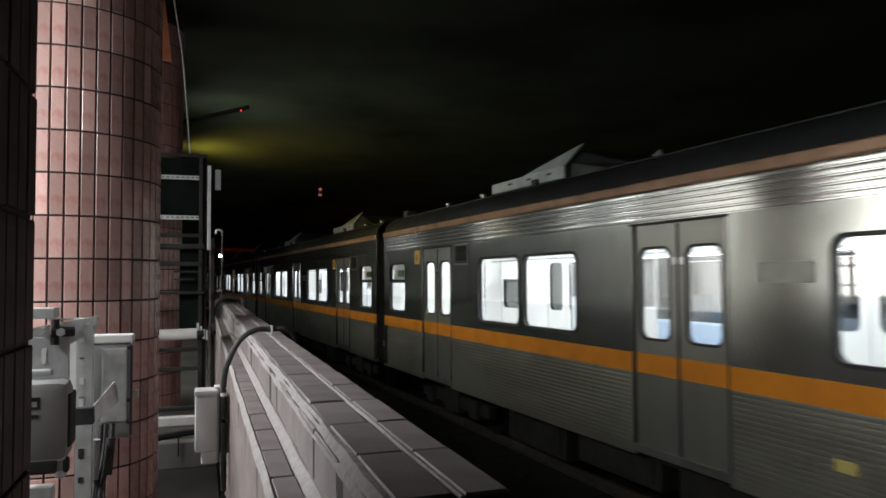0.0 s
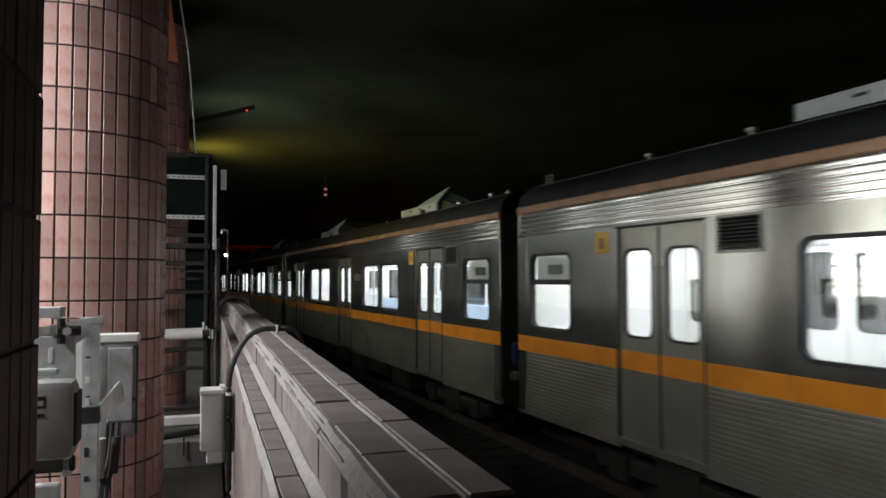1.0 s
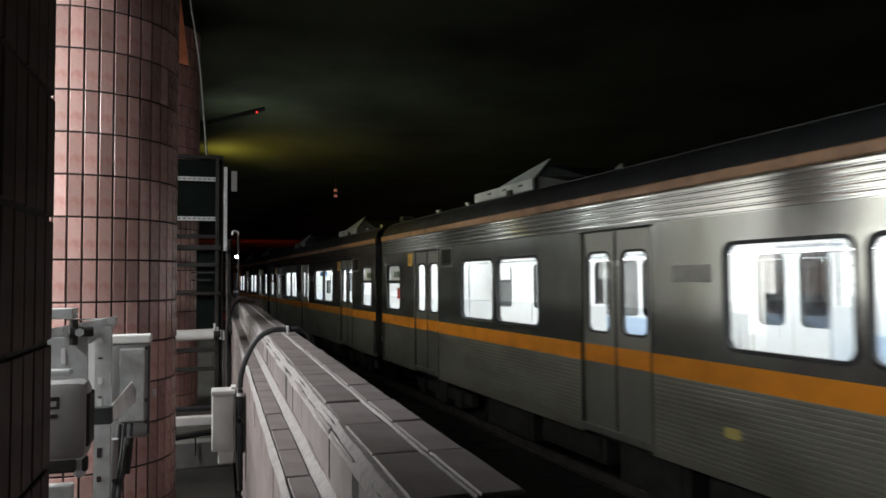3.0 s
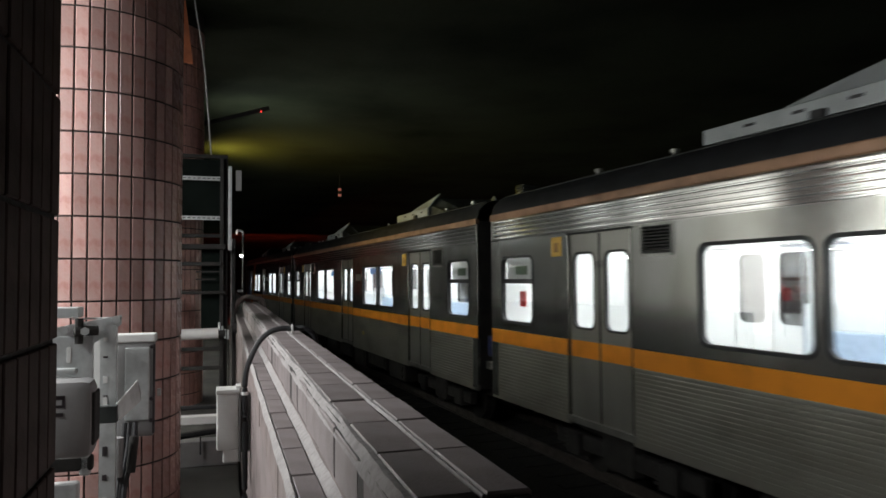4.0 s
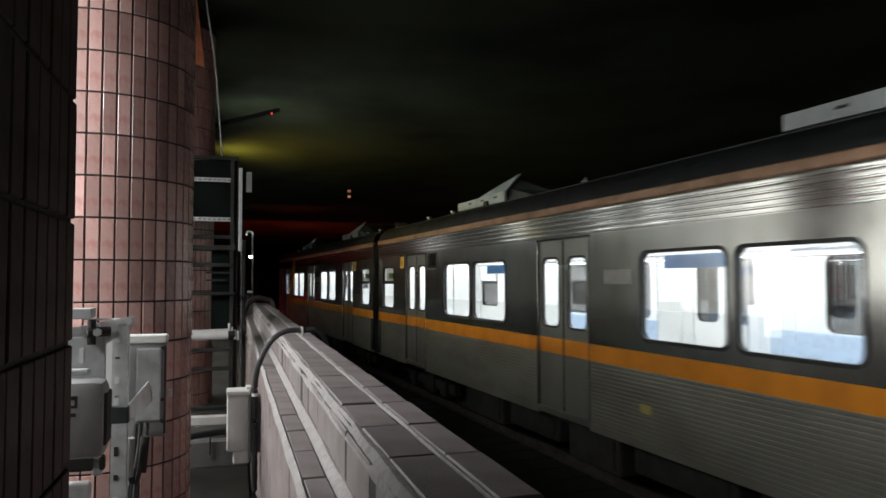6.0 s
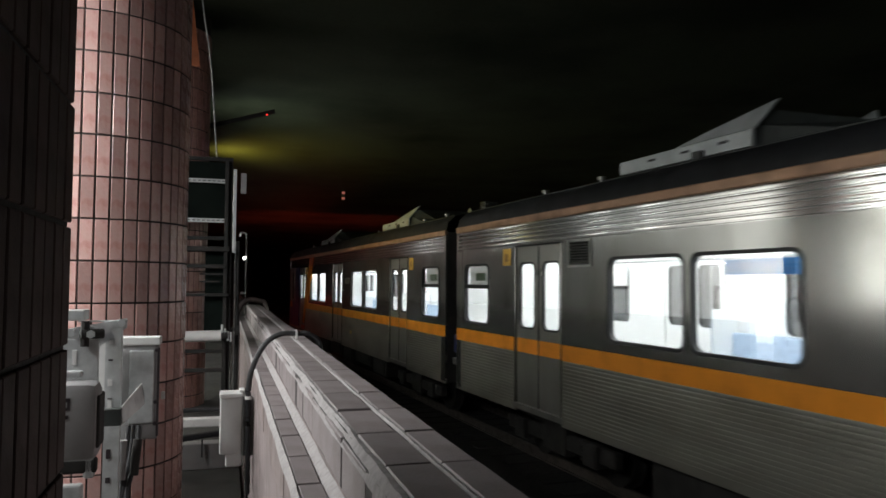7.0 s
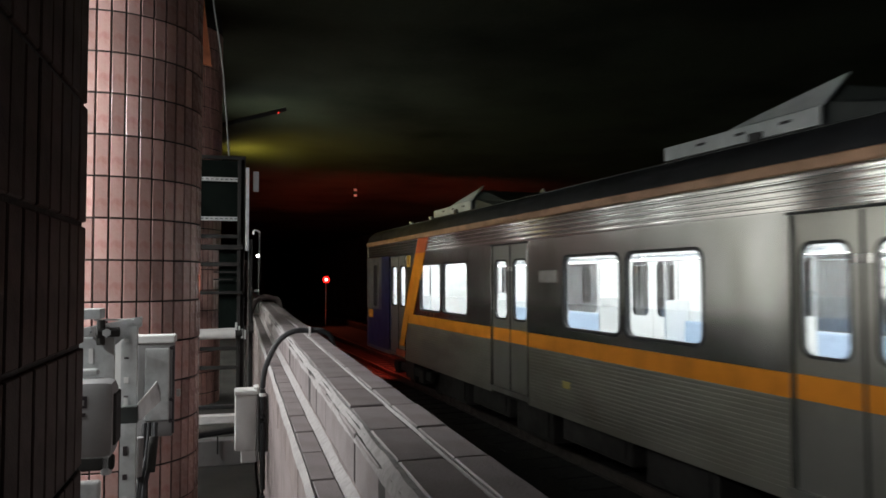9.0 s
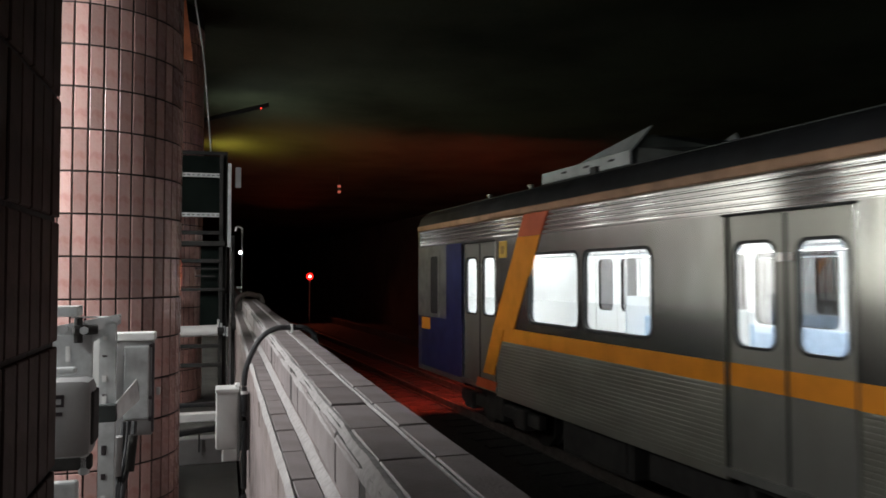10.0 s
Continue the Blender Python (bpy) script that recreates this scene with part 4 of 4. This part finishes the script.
part("side_post", boxed(-0.06, -0.022, 8.14, 8.2, 1.12, 3.86, 0.004), UNDER, rack, "dark upright post")
for x, z, l in ((-0.3, 2.63, 0.26), (-0.3, 2.55, 0.2)):
    part("strap", boxed(x, x + l, 8.15, 8.17, z, z + 0.015), UNDER, rack)
part("end_plate", boxed(0.1, 0.16, 8.05, 8.06, 3.5, 3.72, 0.004), GREY_PLASTIC, rack)

# low cable trays across the floor
for along, z, h, mat, text, tw in ((6.6, 1.44, 0.035, BLACK_CABLE, "black cable chain across the floor", 0.05), (6.35, 1.36, 0.07, WHITE_PLASTIC, "pale low trunking across the floor", 0.1), (6.0, 1.1, 0.2, GREY_PLASTIC, "grey low kerb across the floor", 0.14)):
    solid("cable_trunking", boxed(-1.6, 0.1, along, along + tw, z, z + h, 0.008), mat, text, "trunking", platform(0, 0), group="floor trunking")
    if z > FLOOR_Z + 0.1:
        solid("trunking_stand", boxed(-0.62, -0.56, along + 0.005, along + tw - 0.005, FLOOR_Z, z), UNDER, "dark stand under the trunking", "stand", platform(0, 0), group="trunking stands")
hose = thing("floor_hose", "black hose lying across the kerb", "hose", platform(0, 0))
part("hose", tube(bmesh.new(), bend([(-1.5, 6.02, 1.32), (-0.7, 6.0, 1.325), (-0.4, 6.02, 1.335), (-0.1, 6.1, 1.35), (0.09, 6.1, 1.36)], 12), 0.024, 8, 0.002), BLACK_CABLE, hose, smooth=True)
part("drop", rod(bmesh.new(), (-0.18, 5.985, 1.2), (-0.18, 5.985, 1.34), 0.006), BLACK_CABLE, hose)

# ---- niche behind the parapet: lamp mast, elbow pipe, arm, red tiled beam, cable ----
mast = thing("lamp_mast", "slim mast with small bright white lamp", "lamp", platform(0, 0))
part("pole", rod(bmesh.new(), (0.29, 13, FLOOR_Z), (0.29, 13, 3.36), 0.018), UNDER, mast)
part("hook", tube(bmesh.new(), bend([(0.29, 13, 3.3), (0.28, 13, 3.38), (0.2, 13, 3.4), (0.18, 13, 3.33)]), 0.018), GALV, mast)
part("bulb", rod(bmesh.new(), (0.255, 12.93, 2.94), (0.255, 12.93, 2.98), 0.022, 14), glowing("white_bulb", (1, 1, 1), 25), mast, "glowing white lamp")
part("bracket", boxed(0.2, 0.29, 12.95, 12.99, 2.34, 2.38, 0.004), GALV, mast)
elbow = thing("elbow_pipe", "grey bent pipe over the end of the parapet", "pipe", platform(0, 0))
part("pipe", tube(bmesh.new(), bend([(0.08, 8.9, 1.15), (0.08, 8.9, 2.0), (0.12, 8.9, 2.24), (0.22, 8.9, 2.34), (0.34, 8.9, 2.33), (0.43, 8.9, 2.24), (0.45, 8.9, 1.6)], 10), 0.03, 12), RENDER_PINK, elbow, smooth=True)
lump = bmesh.new()
bmesh.ops.create_icosphere(lump, subdivisions=3, radius=1, matrix=Matrix.Translation((0.13, 8.4, 2.03)) @ Matrix.Diagonal((0.07, 0.14, 0.08, 1)))
for v in lump.verts:
    v.co += v.normal * noise.noise(v.co * 9) * 0.05
solid("cable_bundle", lump, UNDER, "dark wrapped cable bundle on the parapet", "cable", platform(0, 0), smooth=True)
arm = thing("pilot_lamp", "dark bar with a red pilot light fixed to the pillar", "lamp", platform(0, 0))
part("bar", rod(bmesh.new(), (-0.3, 9.6, 4.51), (0.53, 9.6, 4.77), 0.03), UNDER, arm)
part("pilot", rod(bmesh.new(), (0.43, 9.54, 4.71), (0.43, 9.57, 4.71), 0.01, 10), glowing("red_pilot", (1, 0.04, 0.03), 1.5), arm, "red pilot light")
beam = bmesh.new()
wedge = [(-0.44, 5.6), (-0.44, 4.885), (-0.345, 4.87), (-0.43, 5.6)]
pa, pb = ([beam.verts.new((x, y, z)) for x, z in wedge] for y in (8.16, 8.2))
beam.faces.new(pa)
beam.faces.new(pb[::-1])
for k in range(4):
    beam.faces.new((pa[k], pa[(k + 1) % 4], pb[(k + 1) % 4], pb[k]))
solid("hanging_plate", beam, TERRACOTTA, "orange terracotta plate hanging by the pillar", "plate", platform(0, 0))
cable = thing("drop_cable", "thin pale conduit running down beside the pillar", "cable", platform(0, 0))
part("line", tube(bmesh.new(), bend([(-0.33, 7.5, CEIL_Z), (-0.309, 7.6, 5.36), (-0.233, 7.8, 4.876), (-0.195, 8.0, 4.452), (-0.154, 8.2, 3.9)]), 0.0085), GREY_PLASTIC, cable, smooth=True)
board = thing("hanging_marker", "small hanging marker with two dim red lights", "marker", platform(0, 0))
part("plate", boxed(3.28, 3.36, 22.02, 22.04, 5.05, 5.32, 0.006), UNDER, board)
part("hanger", rod(bmesh.new(), (3.32, 22.035, 5.34), (3.32, 22.035, CEIL_Z), 0.008), UNDER, board)
for z in (5.1, 5.27):
    part("light", boxed(3.27, 3.37, 22.0, 22.02, z - 0.035, z + 0.035, 0.004), glowing("dim_red_light", (0.6, 0.2, 0.17), 0.25), board, "dim reddish light")

# ---- signal ----
sig = thing("signal", "red railway signal lamp on a thin post", "signal", pose(8.55, 46.5, 0))
part("post", rod(bmesh.new(), (0, 0.1, -0.62), (0, 0.1, 2.3), 0.04), GALV, sig)
part("head", boxed(-0.15, 0.15, 0.05, 0.2, 2.25, 2.75, 0.03), UNDER, sig)
# disc wider than the head: the lamp's red halo modelled round the core
part("lens", rod(bmesh.new(), (0, -0.02, 2.5), (0, 0.06, 2.5), 0.22, 24), glowing("red_lens_halo", (1.0, 0.012, 0.008), 2.5), sig, "glowing red lens")
part("lens_core", rod(bmesh.new(), (0, -0.03, 2.5), (0, 0.0, 2.5), 0.1, 20), glowing("red_lens_core", (1.0, 0.2, 0.17), 12), sig, "brightest middle of the lens")


def motions():
    for k, car in enumerate(CARS):
        walk(car, [(t, pose(TRACK_X, s - PITCH * k, 0)) for t, s in RUN])


motions()
